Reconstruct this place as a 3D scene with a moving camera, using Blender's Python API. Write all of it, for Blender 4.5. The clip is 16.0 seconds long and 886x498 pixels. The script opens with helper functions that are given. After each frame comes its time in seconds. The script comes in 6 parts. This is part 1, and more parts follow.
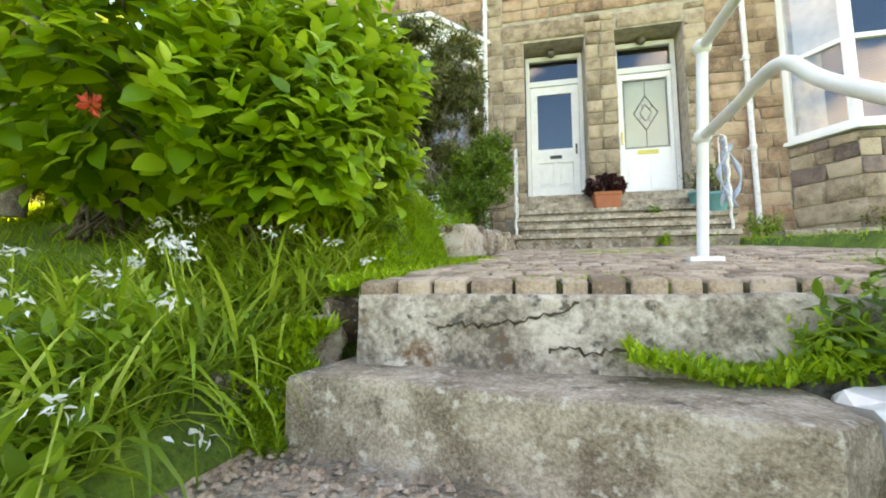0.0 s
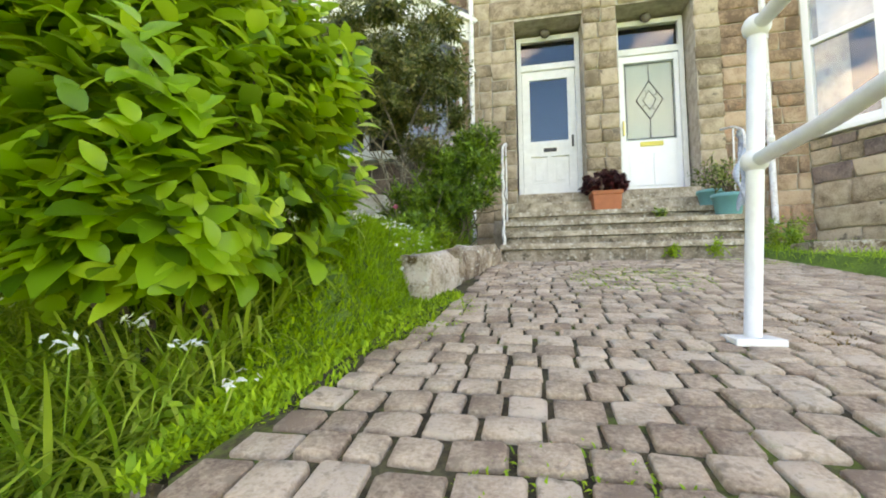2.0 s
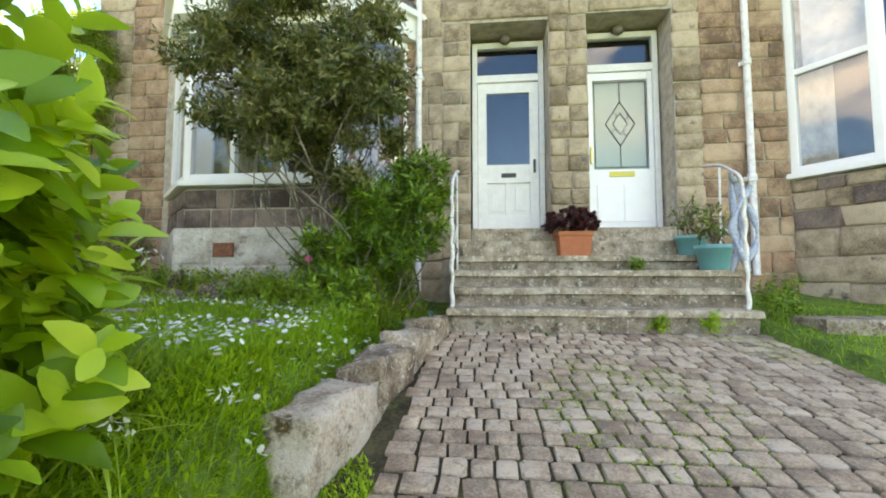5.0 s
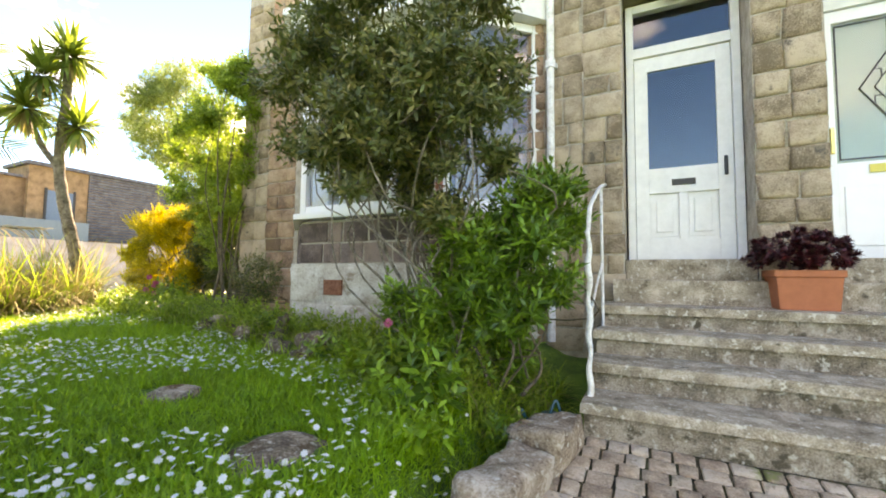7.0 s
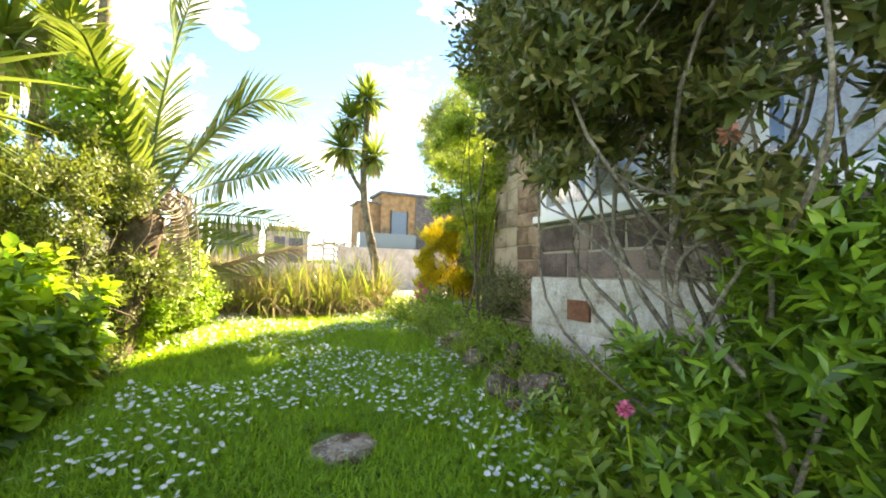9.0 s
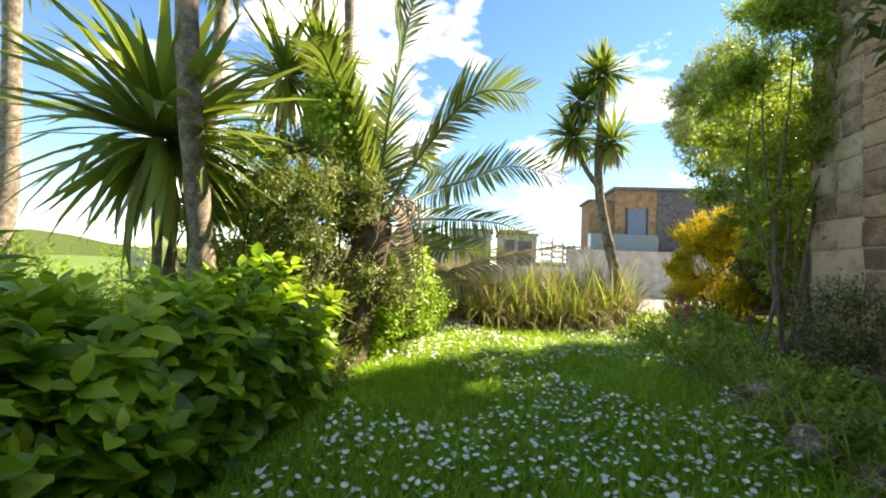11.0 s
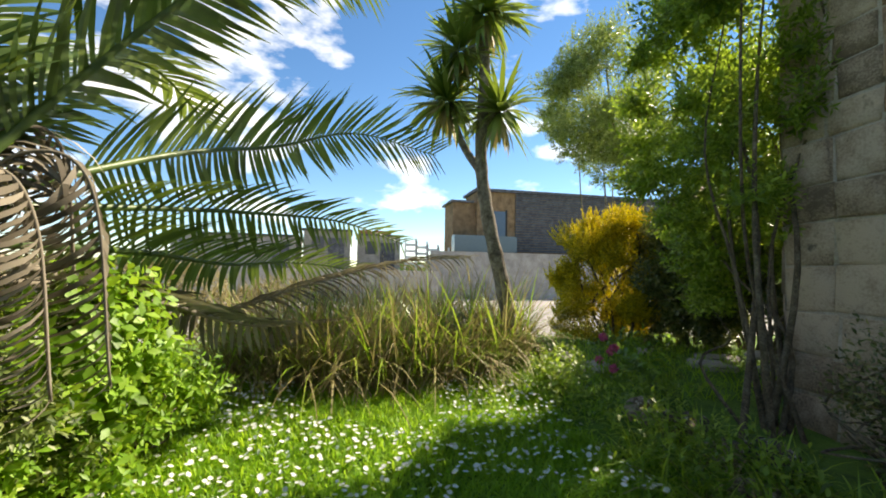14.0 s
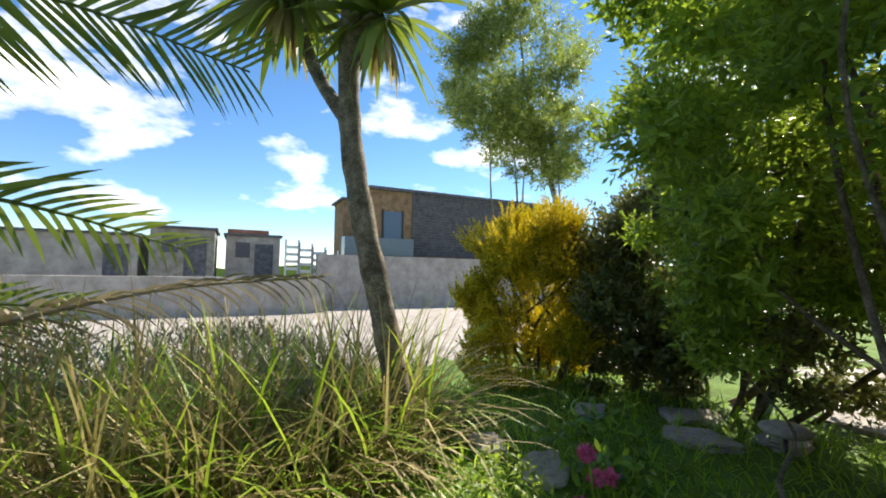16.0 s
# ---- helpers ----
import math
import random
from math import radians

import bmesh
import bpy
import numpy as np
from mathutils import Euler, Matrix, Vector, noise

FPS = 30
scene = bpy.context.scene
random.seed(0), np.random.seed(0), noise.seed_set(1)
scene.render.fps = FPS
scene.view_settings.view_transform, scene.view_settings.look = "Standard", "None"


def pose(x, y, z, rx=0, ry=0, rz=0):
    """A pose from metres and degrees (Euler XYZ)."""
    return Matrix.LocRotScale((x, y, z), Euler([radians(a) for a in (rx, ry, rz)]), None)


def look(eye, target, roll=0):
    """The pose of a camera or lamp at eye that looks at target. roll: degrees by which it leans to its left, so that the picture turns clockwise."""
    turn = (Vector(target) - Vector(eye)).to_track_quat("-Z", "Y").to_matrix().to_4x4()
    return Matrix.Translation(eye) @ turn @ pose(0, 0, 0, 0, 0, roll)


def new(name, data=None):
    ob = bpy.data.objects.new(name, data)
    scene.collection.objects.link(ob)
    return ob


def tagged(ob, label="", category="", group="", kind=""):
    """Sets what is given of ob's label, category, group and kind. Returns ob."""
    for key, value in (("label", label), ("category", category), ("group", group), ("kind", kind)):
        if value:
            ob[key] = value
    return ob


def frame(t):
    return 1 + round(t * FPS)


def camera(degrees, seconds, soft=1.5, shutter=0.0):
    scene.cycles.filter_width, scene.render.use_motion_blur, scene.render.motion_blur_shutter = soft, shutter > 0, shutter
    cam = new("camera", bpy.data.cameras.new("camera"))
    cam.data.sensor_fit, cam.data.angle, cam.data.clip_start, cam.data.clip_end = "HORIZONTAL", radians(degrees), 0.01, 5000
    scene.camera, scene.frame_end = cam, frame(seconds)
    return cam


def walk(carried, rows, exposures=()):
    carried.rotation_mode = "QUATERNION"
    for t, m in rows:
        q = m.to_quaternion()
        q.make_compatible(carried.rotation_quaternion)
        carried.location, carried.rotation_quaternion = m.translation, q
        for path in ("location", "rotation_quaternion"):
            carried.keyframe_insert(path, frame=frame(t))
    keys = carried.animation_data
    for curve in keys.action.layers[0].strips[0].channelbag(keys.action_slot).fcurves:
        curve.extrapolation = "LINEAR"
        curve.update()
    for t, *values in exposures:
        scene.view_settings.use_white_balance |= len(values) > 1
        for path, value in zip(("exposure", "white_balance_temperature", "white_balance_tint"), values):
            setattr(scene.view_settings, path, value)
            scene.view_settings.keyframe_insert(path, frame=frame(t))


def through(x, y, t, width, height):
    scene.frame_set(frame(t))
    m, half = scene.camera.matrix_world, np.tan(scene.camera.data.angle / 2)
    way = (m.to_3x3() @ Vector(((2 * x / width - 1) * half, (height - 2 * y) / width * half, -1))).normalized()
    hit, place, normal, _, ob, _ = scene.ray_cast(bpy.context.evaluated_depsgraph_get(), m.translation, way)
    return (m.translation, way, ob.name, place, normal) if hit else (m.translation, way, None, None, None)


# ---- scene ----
cam = camera(93.8, 16.0, 1.9)
PATH = [
    (0, (0.123, -0.111, 0.058), (-0.304, 1.831, 0.279), 0.1),
    (0.5, (0.111, 0.053, 0.175), (-0.37, 1.988, 0.343), -0.1),
    (1, (0.1, 0.217, 0.338), (-0.402, 2.148, 0.482), -0.3),
    (1.5, (0.179, 0.305, 0.362), (-0.303, 2.241, 0.503), -0.5),
    (2, (0.201, 0.523, 0.448), (-0.212, 2.475, 0.588), -0.5),
    (2.5, (0.092, 0.716, 0.556), (-0.227, 2.685, 0.699), -0.7),
    (3, (0.163, 0.842, 0.737), (-0.048, 2.826, 0.88), -0.6),
    (3.5, (0.294, 1.008, 0.798), (0.163, 2.999, 0.939), -0.5),
    (4, (0.208, 1.149, 0.974), (0.113, 3.142, 1.115), -0.4),
    (4.2, (0.162, 1.23, 0.972), (0.062, 3.223, 1.113), -0.3),
    (6.3, (0.258, 2.156, 1.402), (-0.308, 4.07, 1.533), 0.2),
    (6.5, (0.265, 2.279, 1.436), (-0.384, 4.166, 1.579), 0.3),
    (7, (0.253, 2.59, 1.513), (-0.646, 4.372, 1.643), 0.7),
    (7.5, (0.213, 2.902, 1.552), (-0.96, 4.516, 1.686), 1.1),
    (8, (0.089, 3.12, 1.608), (-1.357, 4.498, 1.725), 0.9),
    (8.5, (-0.079, 3.352, 1.661), (-1.733, 4.47, 1.779), 1.4),
    (9, (-0.19, 3.6, 1.661), (-2.005, 4.434, 1.769), 1.5),
    (9.5, (-0.346, 3.847, 1.686), (-2.261, 4.415, 1.784), 1.5),
    (10, (-0.49, 3.851, 1.691), (-2.467, 4.142, 1.781), 1.6),
    (10.2, (-0.586, 3.822, 1.679), (-2.575, 4.006, 1.764), 1.9),
    (12.3, (-1.83, 3.671, 1.83), (-3.745, 3.097, 1.907), 1.7),
    (12.5, (-1.976, 3.661, 1.831), (-3.889, 3.081, 1.903), 1.6),
    (13, (-2.333, 3.664, 1.892), (-4.303, 3.327, 1.975), 1.3),
    (13.5, (-2.695, 3.807, 1.866), (-4.691, 3.9, 1.962), 1.1),
    (14, (-3.086, 3.992, 1.934), (-5.037, 4.421, 2.038), 1.1),
    (14.5, (-3.525, 4.151, 1.969), (-5.427, 4.757, 2.088), 1.0),
    (15, (-4.032, 4.403, 2.017), (-5.906, 5.092, 2.131), 1.0),
    (15.5, (-4.387, 4.579, 2.068), (-6.227, 5.353, 2.189), 0.9),
    (16, (-4.811, 4.726, 2.09), (-6.596, 5.618, 2.214), 0.8),
]
walk(cam, [(t, look(eye, target, roll)) for t, eye, target, roll in PATH],
     exposures=[(0, 2.85, 11600, 20), (2, 2.85, 11800, 21), (4.2, 2.7, 11000, 17), (7, 2.75, 11000, 22), (9, 2.7, 10400, 17), (10, 2.45, 9900, 17), (12.5, 1.0, 7500, 11), (14, 1.05, 8000, 10), (16, 1.0, 7300, 11)])

# ---- light ----
SUN_AZ, SUN_EL = -0.43, radians(42)
world = bpy.data.worlds.new("sky")
scene.world = world
world.use_nodes = True
wt = world.node_tree
wt.nodes.clear()


def nd(tree, kind, **inputs):
    n = tree.nodes.new(kind)
    for k, v in inputs.items():
        n.inputs[k.replace("_", " ")].default_value = v
    return n


w_out = nd(wt, "ShaderNodeOutputWorld")
w_bg = nd(wt, "ShaderNodeBackground", Strength=0.12)
w_sky = nd(wt, "ShaderNodeTexSky")
w_sky.sky_type = "NISHITA"
w_sky.sun_disc = False
w_sky.sun_elevation = SUN_EL
w_sky.sun_rotation = SUN_AZ
w_sky.ozone_density = 3.0
w_sky.dust_density = 0.0
w_sky.air_density = 0.8
w_hs = nd(wt, "ShaderNodeHueSaturation", Saturation=1.2)
w_co = nd(wt, "ShaderNodeTexCoord")
w_map = nd(wt, "ShaderNodeMapping", Scale=(1.0, 1.0, 2.3), Location=(0.35, 0.1, 0.0))
w_noise = nd(wt, "ShaderNodeTexNoise", Scale=3.4, Detail=9.0, Roughness=0.55)
w_ramp = nd(wt, "ShaderNodeMapRange")
w_ramp.inputs["From Min"].default_value = 0.54
w_ramp.inputs["From Max"].default_value = 0.7
w_mix = nd(wt, "ShaderNodeMix")
w_mix.data_type = "RGBA"
w_mix.inputs["B"].default_value = (9.5, 9.7, 10.0, 1)
wt.links.new(w_co.outputs["Generated"], w_map.inputs["Vector"])
wt.links.new(w_map.outputs["Vector"], w_noise.inputs["Vector"])
wt.links.new(w_noise.outputs["Fac"], w_ramp.inputs["Value"])
wt.links.new(w_ramp.outputs["Result"], w_mix.inputs["Factor"])
wt.links.new(w_sky.outputs["Color"], w_hs.inputs["Color"])
wt.links.new(w_hs.outputs["Color"], w_mix.inputs["A"])
wt.links.new(w_mix.outputs["Result"], w_bg.inputs["Color"])
wt.links.new(w_bg.outputs["Background"], w_out.inputs["Surface"])

sun = new("sun", bpy.data.lights.new("sun", "SUN"))
sun.data.energy = 5.0
sun.data.angle = radians(0.6)
sun.data.color = (1.0, 0.95, 0.86)
sun_dir = Vector((math.sin(SUN_AZ) * math.cos(SUN_EL), math.cos(SUN_AZ) * math.cos(SUN_EL), math.sin(SUN_EL)))
sun.matrix_world = look((0, 0, 12), Vector((0, 0, 12)) - sun_dir)

# ---- materials ----


def base_mat(name, rough=0.8, metal=0.0, spec=0.4):
    m = bpy.data.materials.new(name)
    m.use_nodes = True
    t = m.node_tree
    b = t.nodes["Principled BSDF"]
    b.inputs["Roughness"].default_value = rough
    b.inputs["Metallic"].default_value = metal
    b.inputs["Specular IOR Level"].default_value = spec
    return m, t, b


def ramp(t, stops):
    r = t.nodes.new("ShaderNodeValToRGB")
    e = r.color_ramp.elements
    while len(e) < len(stops):
        e.new(0.5)
    for k, (p, c) in enumerate(stops):
        e[k].position = p
        e[k].color = (*c, 1)
    return r


def surface(name, dark, mid, light, scale=6.0, grain=60.0, rough=0.85, bump=0.4, vary="", blotch=None, blotch_scale=2.0, blotch_at=0.58,
            spec=0.3, bump_size=0.01, spots=None):
    """Mottled rough surface: broad patches, fine grain, relief, and stains of another colour."""
    m, t, b = base_mat(name, rough, 0, spec)
    n1 = nd(t, "ShaderNodeTexNoise", Scale=scale, Detail=8.0, Roughness=0.65)
    n2 = nd(t, "ShaderNodeTexNoise", Scale=grain, Detail=5.0, Roughness=0.7)
    geo = nd(t, "ShaderNodeNewGeometry")
    pos = geo.outputs["Position"]
    t.links.new(pos, n1.inputs["Vector"])
    t.links.new(pos, n2.inputs["Vector"])
    add = nd(t, "ShaderNodeMath")
    add.operation = "MULTIPLY_ADD"
    add.inputs[1].default_value = 0.55
    half = nd(t, "ShaderNodeMath")
    half.operation = "MULTIPLY"
    half.inputs[1].default_value = 0.45
    t.links.new(n2.outputs["Fac"], half.inputs[0])
    t.links.new(n1.outputs["Fac"], add.inputs[0])
    t.links.new(half.outputs[0], add.inputs[2])
    value = add.outputs[0]
    if vary:
        rnd = nd(t, "ShaderNodeObjectInfo").outputs["Random"] if vary == "object" else geo.outputs["Random Per Island"]
        sh = nd(t, "ShaderNodeMath")
        sh.operation = "MULTIPLY_ADD"
        sh.inputs[1].default_value = 0.16
        sh.inputs[2].default_value = -0.08
        t.links.new(rnd, sh.inputs[0])
        s2 = nd(t, "ShaderNodeMath")
        t.links.new(sh.outputs[0], s2.inputs[0])
        t.links.new(value, s2.inputs[1])
        value = s2.outputs[0]
    r = ramp(t, [(0.39, dark), (0.5, mid), (0.6, light)])
    t.links.new(value, r.inputs["Fac"])
    col = r.outputs["Color"]
    if blotch:
        n3 = nd(t, "ShaderNodeTexNoise", Scale=blotch_scale, Detail=7.0, Roughness=0.7)
        t.links.new(pos, n3.inputs["Vector"])
        mr = nd(t, "ShaderNodeMapRange")
        mr.inputs["From Min"].default_value = blotch_at
        mr.inputs["From Max"].default_value = blotch_at + 0.07
        t.links.new(n3.outputs["Fac"], mr.inputs["Value"])
        mx = nd(t, "ShaderNodeMix")
        mx.data_type = "RGBA"
        mx.inputs["B"].default_value = (*blotch, 1)
        t.links.new(mr.outputs["Result"], mx.inputs["Factor"])
        t.links.new(col, mx.inputs["A"])
        col = mx.outputs["Result"]
    if spots:
        n4 = nd(t, "ShaderNodeTexNoise", Scale=26.0, Detail=5.0, Roughness=0.6)
        t.links.new(pos, n4.inputs["Vector"])
        m4 = nd(t, "ShaderNodeMapRange")
        m4.inputs["From Min"].default_value = 0.57
        m4.inputs["From Max"].default_value = 0.66
        t.links.new(n4.outputs["Fac"], m4.inputs["Value"])
        mx4 = nd(t, "ShaderNodeMix")
        mx4.data_type = "RGBA"
        mx4.inputs["B"].default_value = (*spots, 1)
        t.links.new(m4.outputs["Result"], mx4.inputs["Factor"])
        t.links.new(col, mx4.inputs["A"])
        col = mx4.outputs["Result"]
    t.links.new(col, b.inputs["Base Color"])
    bp = nd(t, "ShaderNodeBump", Strength=bump, Distance=bump_size)
    t.links.new(value, bp.inputs["Height"])
    t.links.new(bp.outputs["Normal"], b.inputs["Normal"])
    return m


def plain(name, colour, rough=0.5, metal=0.0, spec=0.5, dirt=0.12, scale=9.0):
    m, t, b = base_mat(name, rough, metal, spec)
    geo = nd(t, "ShaderNodeNewGeometry")
    n = nd(t, "ShaderNodeTexNoise", Scale=scale, Detail=6.0, Roughness=0.7)
    t.links.new(geo.outputs["Position"], n.inputs["Vector"])
    r = ramp(t, [(0.3, tuple(c * (1 - dirt) for c in colour)), (0.65, colour)])
    t.links.new(n.outputs["Fac"], r.inputs["Fac"])
    t.links.new(r.outputs["Color"], b.inputs["Base Color"])
    bp = nd(t, "ShaderNodeBump", Strength=0.15, Distance=0.004)
    t.links.new(n.outputs["Fac"], bp.inputs["Height"])
    t.links.new(bp.outputs["Normal"], b.inputs["Normal"])
    return m


def leafy(name, dark, mid, light, through=0.35, rough=0.45, tint=(0.45, 0.6, 0.05)):
    """Leaf: a colour for each leaf, gloss, and light that passes through it."""
    m, t, b = base_mat(name, rough, 0, 0.5)
    geo = nd(t, "ShaderNodeNewGeometry")
    n = nd(t, "ShaderNodeTexNoise", Scale=1.6, Detail=3.0)
    t.links.new(geo.outputs["Position"], n.inputs["Vector"])
    a = nd(t, "ShaderNodeMath")
    a.operation = "MULTIPLY_ADD"
    a.inputs[1].default_value = 0.75
    s = nd(t, "ShaderNodeMath")
    s.operation = "MULTIPLY_ADD"
    s.inputs[1].default_value = 0.8
    s.inputs[2].default_value = -0.28
    t.links.new(n.outputs["Fac"], s.inputs[0])
    t.links.new(geo.outputs["Random Per Island"], a.inputs[0])
    t.links.new(s.outputs[0], a.inputs[2])
    r = ramp(t, [(0.1, dark), (0.5, mid), (0.95, light)])
    t.links.new(a.outputs[0], r.inputs["Fac"])
    fine = nd(t, "ShaderNodeTexNoise", Scale=70.0, Detail=4.0)
    t.links.new(geo.outputs["Position"], fine.inputs["Vector"])
    bp = nd(t, "ShaderNodeBump", Strength=0.25, Distance=0.003)
    t.links.new(fine.outputs["Fac"], bp.inputs["Height"])
    t.links.new(bp.outputs["Normal"], b.inputs["Normal"])
    t.links.new(r.outputs["Color"], b.inputs["Base Color"])
    tr = nd(t, "ShaderNodeBsdfTranslucent")
    mc = nd(t, "ShaderNodeMix")
    mc.data_type = "RGBA"
    mc.inputs["Factor"].default_value = 0.45
    mc.inputs["B"].default_value = (*tint, 1)
    t.links.new(r.outputs["Color"], mc.inputs["A"])
    t.links.new(mc.outputs["Result"], tr.inputs["Color"])
    ms = nd(t, "ShaderNodeMixShader", Fac=through)
    t.links.new(b.outputs["BSDF"], ms.inputs[1])
    t.links.new(tr.outputs["BSDF"], ms.inputs[2])
    t.links.new(ms.outputs["Shader"], t.nodes["Material Output"].inputs["Surface"])
    return m


def glassy(name, tint=(0.9, 0.95, 1.0), rough=0.01):
    m, t, b = base_mat(name, rough, 0, 0.5)
    b.inputs["Base Color"].default_value = (*tint, 1)
    b.inputs["Transmission Weight"].default_value = 1.0
    b.inputs["IOR"].default_value = 1.62
    return m


GRANITE = surface("granite_block", (0.16, 0.1, 0.07), (0.37, 0.235, 0.16), (0.5, 0.355, 0.255), 5, 70, 0.9, 1.0, "object", (0.42, 0.215, 0.135), 1.3, 0.57)
GRANITE_GREY = surface("granite_quoin", (0.17, 0.125, 0.085), (0.36, 0.275, 0.2), (0.5, 0.4, 0.3), 6, 80, 0.92, 0.8, "object", (0.12, 0.1, 0.08), 3, 0.6)
GRANITE_DARK = surface("dark_block", (0.08, 0.06, 0.055), (0.19, 0.14, 0.125), (0.3, 0.22, 0.19), 5, 70, 0.9, 0.6, "object")
MORTAR = surface("mortar", (0.27, 0.23, 0.19), (0.42, 0.37, 0.31), (0.52, 0.47, 0.4), 8, 90, 0.95, 0.5)
LIMEWASH = surface("flaking_limewash", (0.36, 0.3, 0.25), (0.55, 0.52, 0.47), (0.72, 0.71, 0.68), 5, 60, 0.9, 0.7, "", (0.27, 0.2, 0.15), 2.2, 0.57)
STEP = surface("step_granite", (0.18, 0.14, 0.1), (0.4, 0.33, 0.25), (0.62, 0.54, 0.44), 7, 110, 0.92, 1.0, "", (0.12, 0.1, 0.07), 9, 0.6, spots=(0.66, 0.62, 0.54), bump_size=0.016)
RENDER_GREY = surface("cement_render", (0.14, 0.115, 0.09), (0.37, 0.325, 0.27), (0.6, 0.55, 0.48), 5, 45, 0.9, 0.9, "", (0.17, 0.09, 0.04), 3.4, 0.57, spots=(0.12, 0.11, 0.09))
SETT = surface("granite_sett", (0.27, 0.19, 0.14), (0.49, 0.37, 0.27), (0.62, 0.5, 0.39), 7, 90, 0.75, 1.0, "object", (0.24, 0.25, 0.09), 1.7, 0.64, bump_size=0.016, spots=(0.34, 0.26, 0.19))
SETT_FAR = surface("granite_sett_far", (0.27, 0.19, 0.14), (0.49, 0.37, 0.27), (0.62, 0.5, 0.39), 7, 90, 0.75, 1.0, "island", (0.24, 0.25, 0.09), 1.7, 0.64, bump_size=0.016, spots=(0.34, 0.26, 0.19))
JOINT = surface("mossy_joint", (0.025, 0.02, 0.012), (0.06, 0.048, 0.028), (0.11, 0.1, 0.05), 5, 50, 0.95, 0.6, "", (0.12, 0.17, 0.03), 2.3, 0.55)
SOIL = surface("garden_soil", (0.03, 0.024, 0.016), (0.07, 0.055, 0.035), (0.13, 0.1, 0.065), 8, 50, 0.95, 1.0)
TURF = surface("turf", (0.05, 0.09, 0.018), (0.1, 0.18, 0.028), (0.15, 0.26, 0.04), 4, 70, 0.95, 1.0)
ROCK = surface("garden_stone", (0.07, 0.05, 0.035), (0.19, 0.145, 0.1), (0.4, 0.33, 0.26), 7, 60, 0.93, 1.0, "object", (0.12, 0.075, 0.04), 6, 0.55, bump_size=0.02, spots=(0.5, 0.46, 0.4))
CONCRETE = surface("pale_concrete", (0.24, 0.22, 0.2), (0.36, 0.33, 0.3), (0.46, 0.43, 0.4), 2, 40, 0.9, 0.4)
WHITE = plain("white_gloss_paint", (0.8, 0.8, 0.79), 0.35, 0, 0.5, 0.14)
UPVC = plain("white_upvc", (0.84, 0.85, 0.87), 0.28, 0, 0.5, 0.04)
RUSTY_WHITE = surface("flaking_white_paint", (0.55, 0.53, 0.5), (0.74, 0.73, 0.71), (0.82, 0.82, 0.81), 14, 60, 0.5, 0.5, "", (0.3, 0.2, 0.13), 22, 0.66)
GLASS = glassy("window_glass")
# dark colour that stands in for the gloom of an unlit room
ROOM = plain("room_coloured_dim", (0.11, 0.11, 0.12), 0.9)
CURTAIN = plain("pale_curtain", (0.72, 0.72, 0.7), 0.9, 0, 0.2, 0.2, 14)
BLACK = plain("black_iron", (0.02, 0.02, 0.022), 0.5)
BRASS = plain("brass", (0.75, 0.58, 0.2), 0.3, 1.0)
YELLOWED = plain("yellow_plate", (0.7, 0.6, 0.12), 0.4)
LEAD = plain("lead_cames", (0.1, 0.1, 0.11), 0.5, 0.6)
TERRACOTTA = plain("terracotta", (0.52, 0.17, 0.085), 0.75, 0, 0.3, 0.18, 12)
TURQUOISE = plain("turquoise_glaze", (0.12, 0.42, 0.44), 0.35, 0, 0.5, 0.15)
CLOTH = plain("blue_white_cloth", (0.5, 0.58, 0.72), 0.9, 0, 0.2, 0.5, 40)
SLATE = surface("slate_roof", (0.05, 0.052, 0.06), (0.1, 0.1, 0.115), (0.16, 0.16, 0.175), 5, 50, 0.7, 0.4)
BARK = surface("grey_bark", (0.08, 0.065, 0.05), (0.2, 0.17, 0.135), (0.36, 0.32, 0.26), 14, 90, 0.95, 1.0)
BARK_DARK = surface("brown_bark", (0.05, 0.038, 0.026), (0.12, 0.095, 0.065), (0.22, 0.18, 0.13), 14, 90, 0.95, 1.0)
HYDRANGEA = leafy("hydrangea_leaf", (0.035, 0.13, 0.01), (0.23, 0.46, 0.028), (0.58, 0.76, 0.075), 0.45, 0.34)
DARKLEAF = leafy("dark_shrub_leaf", (0.03, 0.05, 0.012), (0.1, 0.13, 0.03), (0.3, 0.26, 0.1), 0.25, 0.38, (0.3, 0.35, 0.06))
GLOSSY = leafy("glossy_leaf", (0.025, 0.08, 0.01), (0.085, 0.2, 0.02), (0.27, 0.46, 0.05), 0.28, 0.3)
TREELEAF = leafy("pittosporum_leaf", (0.045, 0.1, 0.012), (0.16, 0.28, 0.035), (0.42, 0.54, 0.09), 0.5, 0.42)
OLIVE = leafy("olive_shrub_leaf", (0.03, 0.06, 0.014), (0.1, 0.15, 0.032), (0.3, 0.35, 0.12), 0.3, 0.5)
GOLD = leafy("gold_conifer_leaf", (0.16, 0.19, 0.01), (0.56, 0.46, 0.016), (0.85, 0.66, 0.025), 0.35, 0.6, (0.7, 0.5, 0.02))
PALELEAF = leafy("grey_green_leaf", (0.06, 0.09, 0.03), (0.18, 0.24, 0.09), (0.4, 0.45, 0.22), 0.45, 0.4)
VINE = leafy("lime_vine_leaf", (0.09, 0.19, 0.015), (0.2, 0.4, 0.03), (0.38, 0.58, 0.06), 0.42, 0.5)
GRASS = leafy("lawn_grass", (0.08, 0.2, 0.012), (0.2, 0.43, 0.025), (0.38, 0.6, 0.05), 0.58, 0.5, (0.65, 0.85, 0.07))
